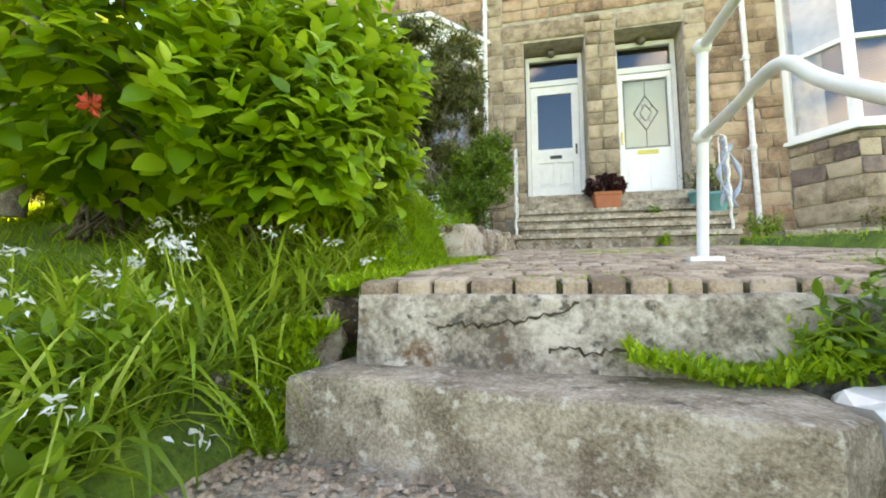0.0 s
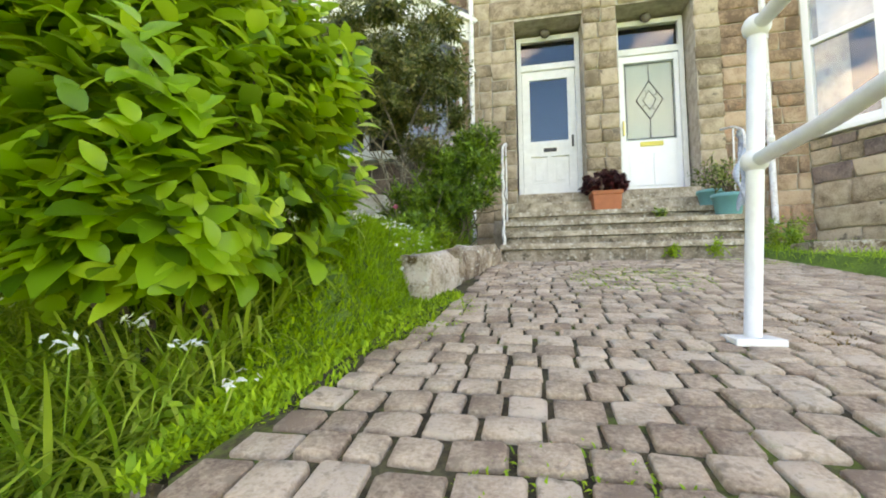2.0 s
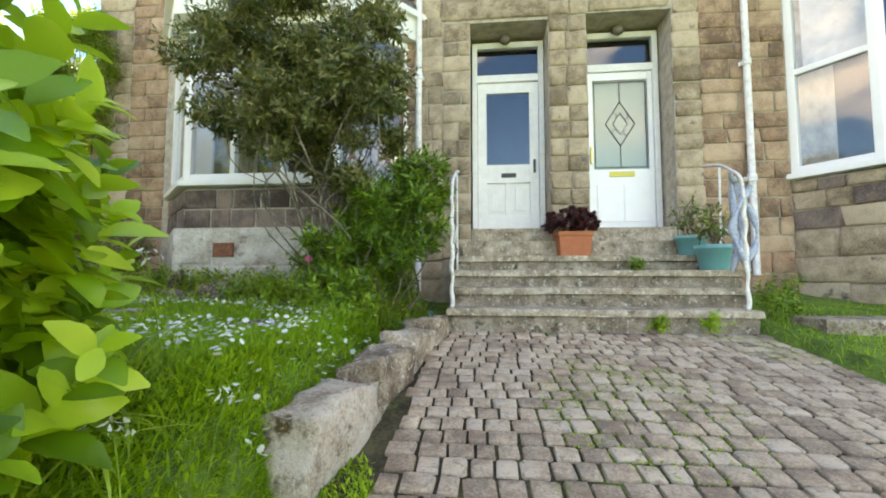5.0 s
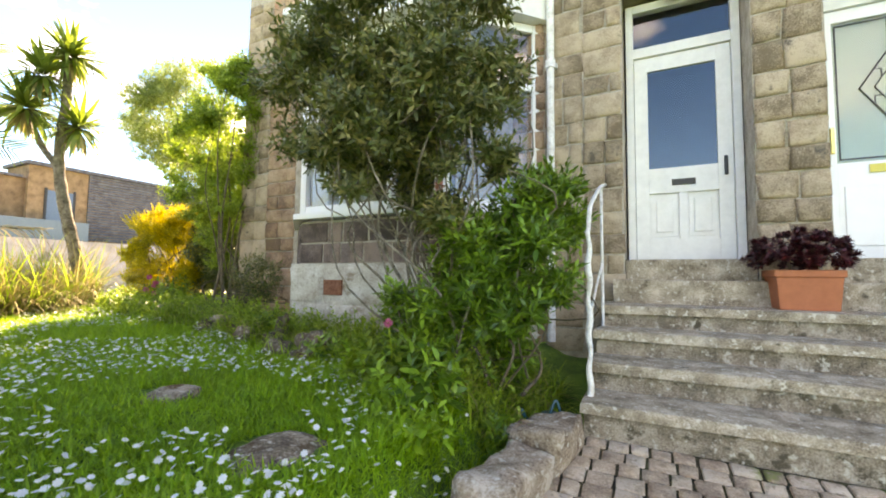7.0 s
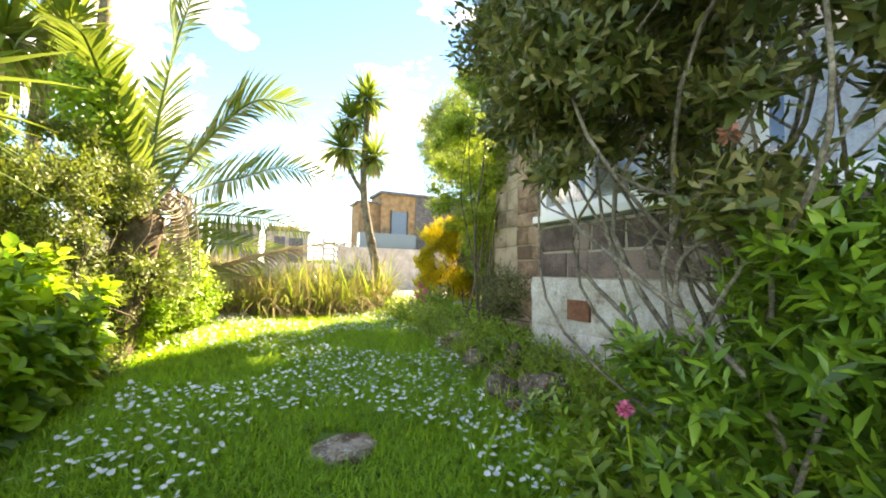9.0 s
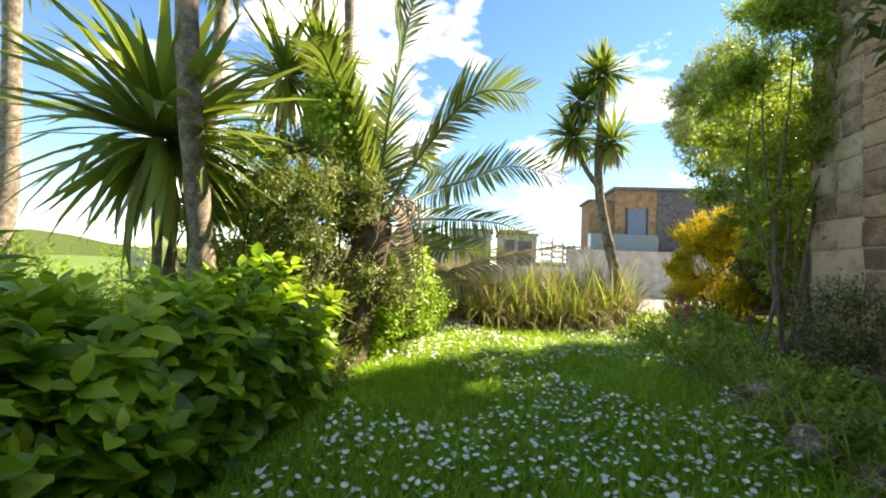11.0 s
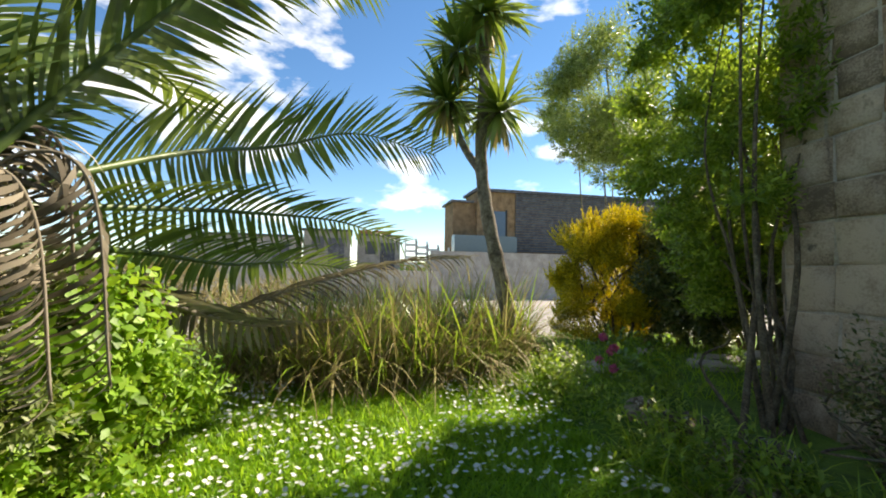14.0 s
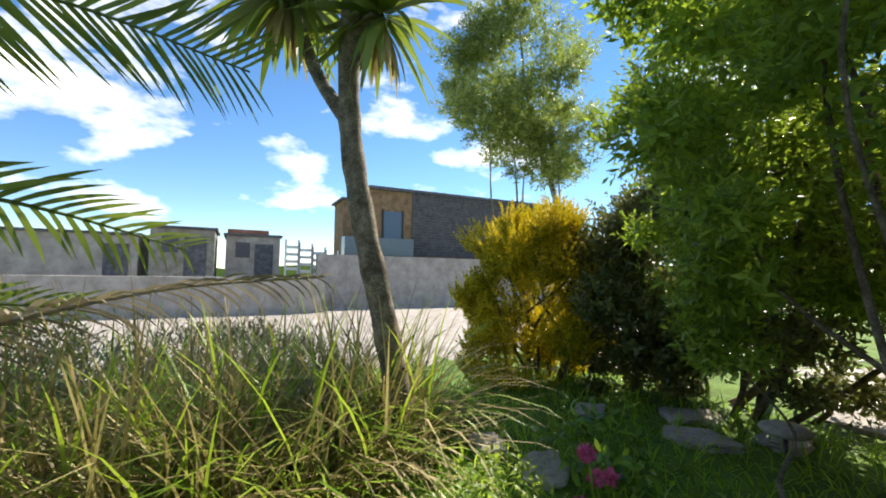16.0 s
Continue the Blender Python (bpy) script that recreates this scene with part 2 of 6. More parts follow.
STRAW = leafy("dry_grass", (0.13, 0.1, 0.04), (0.3, 0.24, 0.1), (0.55, 0.46, 0.24), 0.3, 0.6, (0.5, 0.45, 0.15))
STRAP = leafy("strap_leaf", (0.08, 0.19, 0.012), (0.25, 0.42, 0.03), (0.5, 0.6, 0.1), 0.38, 0.42)
SWORD = leafy("cordyline_leaf", (0.045, 0.085, 0.02), (0.12, 0.19, 0.045), (0.3, 0.38, 0.11), 0.34, 0.4)
FROND = leafy("palm_leaflet", (0.04, 0.08, 0.025), (0.1, 0.17, 0.05), (0.25, 0.33, 0.09), 0.25, 0.4)
DEADFROND = leafy("dead_frond", (0.12, 0.1, 0.07), (0.29, 0.25, 0.19), (0.5, 0.44, 0.35), 0.15, 0.8, (0.3, 0.25, 0.15))
MOSS = leafy("moss", (0.12, 0.27, 0.01), (0.29, 0.5, 0.018), (0.45, 0.65, 0.03), 0.3, 0.7)
RUSTMOSS = leafy("rust_moss", (0.08, 0.045, 0.015), (0.2, 0.11, 0.03), (0.32, 0.2, 0.06), 0.2, 0.8, (0.3, 0.18, 0.04))
PETAL = leafy("white_petal", (0.7, 0.7, 0.7), (0.8, 0.8, 0.79), (0.85, 0.85, 0.84), 0.25, 0.6, (0.8, 0.8, 0.75))
PINK = leafy("pink_petal", (0.6, 0.09, 0.22), (0.72, 0.15, 0.3), (0.8, 0.25, 0.4), 0.3, 0.6, (0.7, 0.2, 0.35))
MAROON = leafy("maroon_rosette", (0.02, 0.003, 0.005), (0.055, 0.008, 0.012), (0.12, 0.018, 0.022), 0.1, 0.35, (0.2, 0.02, 0.02))
HILL = leafy("far_wood", (0.06, 0.1, 0.03), (0.12, 0.17, 0.05), (0.2, 0.26, 0.08), 0.1, 0.9)

# ---- mesh helpers ----
RNG = np.random.default_rng(7)


def mesh_np(name, V, F, mat=None, smooth=False):
    """Mesh from an array of vertices and an array of triangles or quads."""
    V = np.asarray(V, dtype=np.float32)
    F = np.asarray(F, dtype=np.int32)
    me = bpy.data.meshes.new(name)
    k = F.shape[1]
    me.vertices.add(len(V))
    me.vertices.foreach_set("co", V.ravel())
    me.loops.add(F.size)
    me.loops.foreach_set("vertex_index", F.ravel())
    me.polygons.add(len(F))
    me.polygons.foreach_set("loop_start", np.arange(len(F), dtype=np.int32) * k)
    if smooth:
        me.polygons.foreach_set("use_smooth", np.ones(len(F), dtype=bool))
    me.update(calc_edges=True)
    if mat:
        me.materials.append(mat)
    return me


def part(name, bm, material, parent=None, label="", smooth=False):
    """Links a bmesh, or a finished mesh, as one object under its thing."""
    if isinstance(bm, bpy.types.Mesh):
        me = bm
        if material and not me.materials:
            me.materials.append(material)
    else:
        me = bpy.data.meshes.new(name)
        bm.to_mesh(me)
        bm.free()
        me.materials.append(material)
        if smooth:
            me.polygons.foreach_set("use_smooth", np.ones(len(me.polygons), dtype=bool))
    ob = new(name, me)
    if parent:
        ob.parent = parent
        ob.matrix_parent_inverse = parent.matrix_world.inverted()
    if label:
        ob["label"] = label
    return ob


def empty(name, x, y, z, label, category, group="", kind=""):
    ob = new(name)
    ob.empty_display_size = 0.1
    ob.location = (x, y, z)
    bpy.context.view_layer.update()
    return tagged(ob, label, category, group, kind)


def box(x0, x1, y0, y1, z0, z1, bevel=0.0, bm=None):
    own = bm is None
    bm = bm or bmesh.new()
    r = bmesh.ops.create_cube(bm, size=1, matrix=Matrix.Translation(((x0 + x1) / 2, (y0 + y1) / 2, (z0 + z1) / 2)) @ Matrix.Diagonal((x1 - x0, y1 - y0, z1 - z0, 1)))
    if bevel:
        es = list({e for v in r["verts"] for e in v.link_edges})
        bmesh.ops.bevel(bm, geom=es, offset=bevel, segments=2, profile=0.7, affect="EDGES")
    return bm


def prism(pts, z0, z1, bm=None):
    """Upright prism over a plan outline."""
    bm = bm or bmesh.new()
    lo = [bm.verts.new((x, y, z0)) for x, y in pts]
    hi = [bm.verts.new((x, y, z1)) for x, y in pts]
    n = len(pts)
    for i in range(n):
        bm.faces.new((lo[i], lo[(i + 1) % n], hi[(i + 1) % n], hi[i]))
    bm.faces.new(lo[::-1])
    bm.faces.new(hi)
    bmesh.ops.recalc_face_normals(bm, faces=bm.faces)
    return bm


def slab_between(a, b, thick, z0, z1, bevel=0.0):
    """Upright slab from plan point a to b; its outer face is on the line, its thickness to the left of a->b."""
    a, b = Vector((*a, 0)), Vector((*b, 0))
    d = (b - a)
    L = d.length
    bm = box(0, L, 0, thick, z0, z1, bevel)
    bm.transform(Matrix.Translation(a) @ Matrix.Rotation(math.atan2(d.y, d.x), 4, "Z"))
    return bm


def tube_np(P, R, sides=8, caps=True):
    """Tapered tube along points P with radii R, as arrays."""
    P = np.asarray(P, float)
    R = np.broadcast_to(np.asarray(R, float), (len(P),))
    T = np.gradient(P, axis=0)
    T /= np.linalg.norm(T, axis=1)[:, None] + 1e-9
    up = np.array([0, 0, 1.0]) if abs(T[0][2]) < 0.9 else np.array([1.0, 0, 0])
    V = []
    for p, t, r in zip(P, T, R):
        u = np.cross(t, up)
        u /= np.linalg.norm(u) + 1e-9
        w = np.cross(u, t)
        up = w
        for k in range(sides):
            a = 2 * math.pi * k / sides
            V.append(p + r * (math.cos(a) * u + math.sin(a) * w))
    F = []
    for i in range(len(P) - 1):
        for k in range(sides):
            k2 = (k + 1) % sides
            a, b2, c, d = i * sides + k, i * sides + k2, (i + 1) * sides + k2, (i + 1) * sides + k
            F += [(a, b2, c), (a, c, d)]
    if caps:
        for i0 in (0, (len(P) - 1) * sides):
            for k in range(1, sides - 1):
                F.append((i0, i0 + k, i0 + k + 1))
    return np.array(V), np.array(F)


def join_np(pieces):
    Vs, Fs, n = [], [], 0
    for V, F in pieces:
        Vs.append(V)
        Fs.append(np.asarray(F) + n)
        n += len(V)
    return np.concatenate(Vs), np.concatenate(Fs)


def tube(name, P, R, mat, parent=None, sides=10, label=""):
    V, F = tube_np(P, R, sides)
    return part(name, mesh_np(name, V, F, mat, True), None, parent, label)


def smooth_path(P, n=8):
    """Points along a Catmull-Rom curve through P."""
    P = np.asarray(P, float)
    Q = np.vstack([2 * P[0] - P[1], P, 2 * P[-1] - P[-2]])
    out = []
    for i in range(1, len(Q) - 2):
        for k in range(n):
            s = k / n
            a, b, c, d = Q[i - 1], Q[i], Q[i + 1], Q[i + 2]
            out.append(0.5 * (2 * b + (c - a) * s + (2 * a - 5 * b + 4 * c - d) * s * s + (3 * b - a - 3 * c + d) * s ** 3))
    out.append(P[-1])
    return np.array(out)


# leaf shapes: x across, y along, z out of the leaf
def leaf_shape(width, fold=0.25, droop=0.25, segs=3, tip=1.0):
    V, F = [], []
    for i in range(segs + 1):
        s = i / segs
        w = width * (math.sin(math.pi * min(1, s * 0.93 + 0.04)) ** 0.8) * (1 - 0.25 * s * tip)
        z = -droop * s * s
        V += [(-w / 2, s, z + fold * w * 0.5), (0, s, z), (w / 2, s, z + fold * w * 0.5)]
    for i in range(segs):
        for k in (0, 1):
            a, b, c, d = 3 * i + k, 3 * i + k + 1, 3 * i + k + 4, 3 * i + k + 3
            F += [(a, b, c), (a, c, d)]
    return np.array(V), np.array(F)


def small_leaf(width, fold=0.2):
    V = np.array([(0, 0, 0), (-width / 2, 0.5, fold * width), (width / 2, 0.5, fold * width), (0, 1, -0.1), (0, 0.5, 0)])
    return V, np.array([(0, 4, 1), (0, 2, 4), (4, 3, 1), (4, 2, 3)])


def frames(L, N):
    """Rotations whose y goes along L and whose z is near N."""
    L = L / (np.linalg.norm(L, axis=1)[:, None] + 1e-9)
    X = np.cross(L, N)
    X /= np.linalg.norm(X, axis=1)[:, None] + 1e-9
    Z = np.cross(X, L)
    return np.stack([X, L, Z], axis=2)


def scatter(shape, P, L, N, S):
    """Copies of a shape at P, along L, facing N, at size S."""
    V, F = shape
    M = frames(L, N) * np.asarray(S)[:, None, None]
    W = np.einsum("nij,vj->nvi", M, V) + P[:, None, :]
    G = F[None] + (np.arange(len(P)) * len(V))[:, None, None]
    return W.reshape(-1, 3), G.reshape(-1, 3)


def unit(v):
    return v / (np.linalg.norm(v, axis=-1, keepdims=True) + 1e-9)


def blob_points(rng, n, centre, radii, lumps=7, lump=0.28, shell=0.55, low=-0.8):
    """Points in the outer shell of a lumpy, uneven ellipsoid, and their outward directions."""
    D = unit(rng.normal(size=(n * 2, 3)))
    D = D[D[:, 2] > low][:n]
    B = unit(rng.normal(size=(lumps, 3)))
    B[:, 2] = np.abs(B[:, 2]) * 0.8
    dots = np.clip(D @ unit(B).T, 0, 1) ** 6
    r = 1 - lump * 0.5 + lump * dots.max(axis=1) + rng.normal(size=len(D)) * 0.05
    r *= shell + (1 - shell) * rng.random(len(D)) ** 0.45
    return np.asarray(centre) + D * r[:, None] * np.asarray(radii), unit(D / np.asarray(radii))


def rosettes(rng, P, D, per, size, shape, up=0.5, spread=1.1, gap=0.02, raw=False):
    """Shoots at P pointing along D, each with whorled leaves."""
    A = unit(D + np.array([0, 0, up]) + rng.normal(size=D.shape) * 0.25)
    n = len(P)
    ref = unit(np.cross(A, rng.normal(size=A.shape)))
    bi = np.cross(A, ref)
    allP, allL, allN, allS = [], [], [], []
    for k in range(per):
        ang = 2.4 * k + rng.random(n) * 0.6
        tilt = spread * (0.45 + 0.55 * (k + 1) / per) + rng.normal(size=n) * 0.15
        side = ref * np.cos(ang)[:, None] + bi * np.sin(ang)[:, None]
        L = A * np.cos(tilt)[:, None] + side * np.sin(tilt)[:, None]
        N = A * np.sin(tilt)[:, None] - side * np.cos(tilt)[:, None]
        allP.append(P - A * (gap * k))
        allL.append(L)
        allN.append(N)
        allS.append(size * (0.55 + 0.45 * (k + 1) / per) * (0.75 + 0.5 * rng.random(n)))
    laid = np.concatenate(allP), np.concatenate(allL), np.concatenate(allN), np.concatenate(allS)
    return laid if raw else scatter(shape, *laid)


def twigs(rng, root, targets, r0, r1, bend=0.15, sides=5):
    """Limbs from a root to each target."""
    out = []
    for q in targets:
        mid1 = root + (q - root) * 0.35 + rng.normal(size=3) * bend * np.array([1, 1, 0.4]) + np.array([0, 0, 0.08])
        mid2 = root + (q - root) * 0.7 + rng.normal(size=3) * bend * np.array([1, 1, 0.4])
        path = smooth_path([root + rng.normal(size=3) * np.array([0.06, 0.06, 0.0]), mid1, mid2, q], 4)
        out.append(tube_np(path, np.linspace(r0, r1, len(path)), sides, False))
    return join_np(out)


def shrub(name, label, category, root, blobs, mat, shape, size, shoots, per, limbs=14, r0=0.022, r1=0.006, up=0.5, spread=1.1, bark=None,
          seed=1, low=-0.8, lump=0.28, shell=0.55, gap=0.02, parts=("stems", "foliage"), bend=0.15, base=0.08, singles=0):
    rng = np.random.default_rng(seed)
    top = empty(name, root[0], root[1], root[2], label, category)
    pieces, tips = [], []
    vol = np.array([b[1][0] * b[1][1] + b[1][1] * b[1][2] + b[1][0] * b[1][2] for b in blobs])
    for (c, rad), v in zip(blobs, vol / vol.sum()):
        P, D = blob_points(rng, int(shoots * v), c, rad, low=low, lump=lump, shell=shell)
        pieces.append(rosettes(rng, P, D, per, size, shape, up, spread, gap))
        keep = max(3, int(limbs * v)) if len(blobs) < 9 else int(rng.random() < limbs / len(blobs))
        tips.append(np.asarray(c) + (P[rng.permutation(len(P))[:keep]] - np.asarray(c)) * 0.6)
    for q in np.concatenate(tips):
        V, F = twigs(rng, np.array(root, float) + rng.normal(size=3) * [base, base, 0], [q], r0 * rng.uniform(0.6, 1.2), r1, bend)
        part("limb", mesh_np("limb", V, F, bark or BARK_DARK, True), None, top)
    V, F = join_np(pieces)
    part(parts[1], mesh_np(parts[1], V, F, mat, False), None, top)["kind"] = "stuff"
    if singles:
        one = mesh_np("leaf", *shape, mat)
        for c, rad in blobs[-2:]:
            P, D = blob_points(rng, singles // (2 * per), c, np.asarray(rad) * 1.06, low=low, lump=lump, shell=0.92)
            P, L, N, S = rosettes(rng, P, D, per, size, shape, up, spread, gap, True)
            for p, m, z in zip(P, frames(L, N), S):
                ob = new("leaf", one)
                ob.parent = top
                ob.matrix_parent_inverse = top.matrix_world.inverted()
                ob.matrix_basis = Matrix.Translation(p) @ Matrix((m * z).tolist()).to_4x4()
    return top


def clumps(seed, centre, radii, n, r, low=-0.5, core=True):
    """Many small leaf clumps set over an ellipsoid, for an uneven outline with gaps."""
    rg = np.random.default_rng(seed)
    D = unit(rg.normal(size=(n * 4, 3)))
    D = D[D[:, 2] > low][:n]
    out = []
    for d in D:
        k = r * rg.uniform(0.65, 1.3)
        out.append((tuple(np.asarray(centre) + d * np.asarray(radii) * rg.uniform(0.6, 1.02)), (k, k, k * 0.8)))
    if core:
        out.append((tuple(centre), tuple(np.asarray(radii) * 0.72)))
    return out


def blade_shape(width, bend, segs=3, taper=1.0):
    """Blade of grass or strap leaf: y along at the root, bending towards -z."""
    V, F = [], []
    for i in range(segs + 1):
        s = i / segs
        a = bend * s
        y = math.sin(a) / bend if bend else s
        z = -(1 - math.cos(a)) / bend if bend else 0
        w = width * (1 - s ** 2 * taper) * (0.7 + 0.6 * min(1, s * 2) if s < 0.5 else 1.3)
        V += [(-w / 2, y, z), (w / 2, y, z)]
    for i in range(segs):
        a = 2 * i
        F += [(a, a + 1, a + 3), (a, a + 3, a + 2)]
    return np.array(V), np.array(F)


def tufts(rng, P, length, width, lean=0.5, bends=(0.6, 1.2, 1.9), segs=3):
    """Blades standing at P with random lean and bend."""
    out = []
    idx = rng.integers(0, len(bends), len(P))
    for k, b in enumerate(bends):
        Q = P[idx == k]
        if not len(Q):
            continue
        a = rng.random(len(Q)) * 2 * math.pi
        H = np.stack([np.cos(a), np.sin(a), np.zeros(len(Q))], 1)
        L = unit(np.array([0, 0, 1.0]) + H * (lean * rng.random(len(Q)))[:, None])
        out.append(scatter(blade_shape(width, b, segs), Q, L, unit(np.array([0, 0, 1.0]) * 0.2 - H), length * (0.5 + 0.8 * rng.random(len(Q)))))
    return join_np(out)

# ---- ground ----


def sstep(a, b, v):
    s = np.clip((v - a) / (b - a), 0, 1)
    return s * s * (3 - 2 * s)


def patio_z(y):
    return 0.095 + 0.131 * (y - 1.1)


def ground_z(x, y):
    x, y = np.asarray(x, float), np.asarray(y, float)
    lawn = 0.80 + 0.17 * np.clip((-x - 1.5) / 6, 0, 1) + 0.10 * sstep(5.0, 6.0, y) + 0.02 * np.sin(2.1 * x + 0.7) * np.cos(1.7 * y)
    s = sstep(0.9, 3.0, y)
    z = -0.15 * (1 - s) + lawn * s
    low = np.clip(0.9 - y, 0, 4.5)
    z = z - 0.42 * low
    edge = sstep(-0.75, -0.42, x) * (1 - sstep(2.3, 2.6, x))
    pz = patio_z(np.clip(y, 1.1, 9)) - 0.09
    z = z * (1 - edge) + pz * edge
    stairs = sstep(-0.72, -0.5, x) * (1 - sstep(0.85, 1.0, x)) * (1 - sstep(1.2, 1.45, y))
    z = z - stairs * (0.75 + 0.35 * np.clip(0.9 - y, 0, 1.2))
    right = sstep(2.3, 2.6, x)
    z = z * (1 - right) + right * (patio_z(np.clip(y, 1.1, 9)) + 0.05 - 0.42 * low)
    bank = sstep(0.8, 0.95, x) * (1 - sstep(2.2, 2.5, x)) * (1 - sstep(0.9, 1.12, y))
    z = z + bank * 0.02
    west = sstep(-8.0, -9.2, x)
    z = z * (1 - west) + (0.55 - 0.02 * np.clip(-9.2 - x, 0, 30)) * west
    return z


def axis(fine0, fine1, step, far):
    mid = np.arange(fine0, fine1 + step / 2, step)
    out = [fine1 + 0.5 * 1.45 ** k for k in range(1, 40) if fine1 + 0.5 * 1.45 ** k < far]
    inn = [fine0 - 0.5 * 1.45 ** k for k in range(1, 40) if fine0 - 0.5 * 1.45 ** k > -far]
    return np.array(inn[::-1] + list(mid) + out)


gx, gy = axis(-10, 5, 0.12, 1500), axis(-3, 9, 0.12, 1500)
GX, GY = np.meshgrid(gx, gy)
GZ = ground_z(GX, GY) + 0.015 * np.sin(GX * 9.1 + 2 * np.sin(GY * 5.3)) * np.sin(GY * 7.7)
gi = np.arange(len(gx) * len(gy)).reshape(len(gy), len(gx))
GF = np.stack([gi[:-1, :-1], gi[:-1, 1:], gi[1:, 1:], gi[1:, :-1]], -1).reshape(-1, 4)
ground = part("ground", mesh_np("ground", np.stack([GX, GY, GZ], -1).reshape(-1, 3), GF, TURF, True), None)
tagged(ground, "grassy sloping garden ground running out to the distance", "ground", kind="structure")

# ---- worked stone pieces ----


def stone_piece(name, seed, mat, rough=0.05, inset=0.12, drop=0.22):
    """Unit block, x and y from -0.5 to 0.5, its face at z = 1, with worn edges and an uneven face."""
    r = random.Random(seed)
    j = lambda a: (r.random() - 0.5) * 2 * a
    V = []
    for z, k in ((0.0, 0.0), (1 - drop, 0.0), (1.0, inset)):
        for x, y in ((-0.5, -0.5), (0.5, -0.5), (0.5, 0.5), (-0.5, 0.5)):
            V.append((x * (1 - 2 * k) + j(rough), y * (1 - 2 * k) + j(rough), z + (j(rough * 1.6) if z else 0)))
    V.append((j(0.1), j(0.1), 1.0 + j(rough * 1.5)))
    F = []
    for a in (0, 4):
        for k in range(4):
            k2 = (k + 1) % 4
            F += [(a + k, a + k2, a + 4 + k2), (a + k, a + 4 + k2, a + 4 + k)]
    for k in range(4):
        F.append((8 + k, 8 + (k + 1) % 4, 12))
    return mesh_np(name, V, F, mat)


def piece_set(name, mat, n=5, **kw):
    return [stone_piece(name, 31 * k + 5, mat, **kw) for k in range(n)]


BLOCKS = piece_set("block", GRANITE, rough=0.045, inset=0.07, drop=0.5)
QUOINS = piece_set("block", GRANITE_GREY, rough=0.06, inset=0.1, drop=0.6)
DARKS = piece_set("block", GRANITE_DARK, rough=0.03, inset=0.05, drop=0.4)


def sett_piece(seed):
    """Unit sett with blunt corners, a worn rounded edge and a slightly domed top at z = 1."""
    r = random.Random(seed)
    plan = []
    for sx, sy in ((-1, -1), (1, -1), (1, 1), (-1, 1)):
        c = r.uniform(0.03, 0.11)
        ends = [(sx * (0.5 - c), sy * 0.5), (sx * 0.5, sy * (0.5 - c))]
        plan += ends if sx == sy else ends[::-1]
    plan = plan[1:] + plan[:1]
    plan = sorted(plan, key=lambda p: math.atan2(p[1], p[0]))
    plan = [(x + r.uniform(-0.025, 0.025), y + r.uniform(-0.025, 0.025)) for x, y in plan]
    V = []
    for z, k in ((0.0, 1.0), (0.88, 1.0), (0.97, 0.965), (1.0, 0.9)):
        V += [(x * k, y * k, z + (r.uniform(-0.025, 0.025) if z > 0.9 else 0)) for x, y in plan]
    V.append((r.uniform(-0.1, 0.1), r.uniform(-0.1, 0.1), 1.02))
    F = []
    for a in (0, 8, 16):
        for k in range(8):
            k2 = (k + 1) % 8
            F += [(a + k, a + k2, a + 8 + k2), (a + k, a + 8 + k2, a + 8 + k)]
    F += [(24 + k, 24 + (k + 1) % 8, 32) for k in range(8)]
    return mesh_np("sett", V, F, SETT)


SETTS = [sett_piece(31 * k + 5) for k in range(6)]


def lay(name, mesh, parent, u, n, centre, w, h, d):
    """One block of width w along u and height h, standing d proud along n."""
    ob = new(name, mesh)
    u, n = Vector(u), Vector(n)
    v = n.cross(u)
    m = Matrix((u * w, v * h, n * d)).transposed().to_4x4()
    m.translation = centre
    ob.parent = parent
    ob.matrix_parent_inverse = parent.matrix_world.inverted()
    ob.matrix_basis = m
    return ob


def courses(parent, a, b, z0, z1, holes=(), meshes=BLOCKS, ch=(0.17, 0.25), bw=(0.22, 0.5), gap=0.014, seed=1, proud=0.03, base=-0.012):
    """Courses of blocks on the outer face of the line a-b (outside to its right), leaving holes (u0, u1, z0, z1) free."""
    r = random.Random(seed)
    A, B = Vector((*a, 0)), Vector((*b, 0))
    u = (B - A).normalized()
    n = Vector((u.y, -u.x, 0))
    W = (B - A).length
    z = z0
    while z < z1 - 0.05:
        h = min(r.uniform(*ch), z1 - z)
        if z1 - z - h < 0.08:
            h = z1 - z
        spans, at = [], 0.0
        for h0, h1, hz0, hz1 in sorted(holes):
            if hz0 < z + h * 0.6 and hz1 > z + h * 0.4:
                if h0 > at:
                    spans.append((at, h0))
                at = max(at, h1)
        if at < W:
            spans.append((at, W))
        for s0, s1 in spans:
            x = s0
            while x < s1 - 0.03:
                w = r.uniform(*bw)
                if s1 - x - w < bw[0] * 0.6:
                    w = s1 - x
                w = min(w, s1 - x)
                c = A + u * (x + w / 2) + Vector((0, 0, z + h / 2)) + n * base
                lay("block", r.choice(meshes), parent, u, n, c, w - gap, h - gap, proud * r.uniform(0.8, 1.3) - base)
                x += w
        z += h


def wall_mesh(x0, x1, y0, y1, z0, z1, holes):
    """Straight wall with rectangular openings (x0, x1, z0, z1) right through it."""
    bm = bmesh.new()
    at = x0
    for a, b, c, d in sorted(holes):
        box(at, a, y0, y1, z0, z1, 0, bm)
        if c > z0:
            box(a, b, y0, y1, z0, c, 0, bm)
        if d < z1:
            box(a, b, y0, y1, d, z1, 0, bm)
        at = b
    box(at, x1, y0, y1, z0, z1, 0, bm)
    return bm


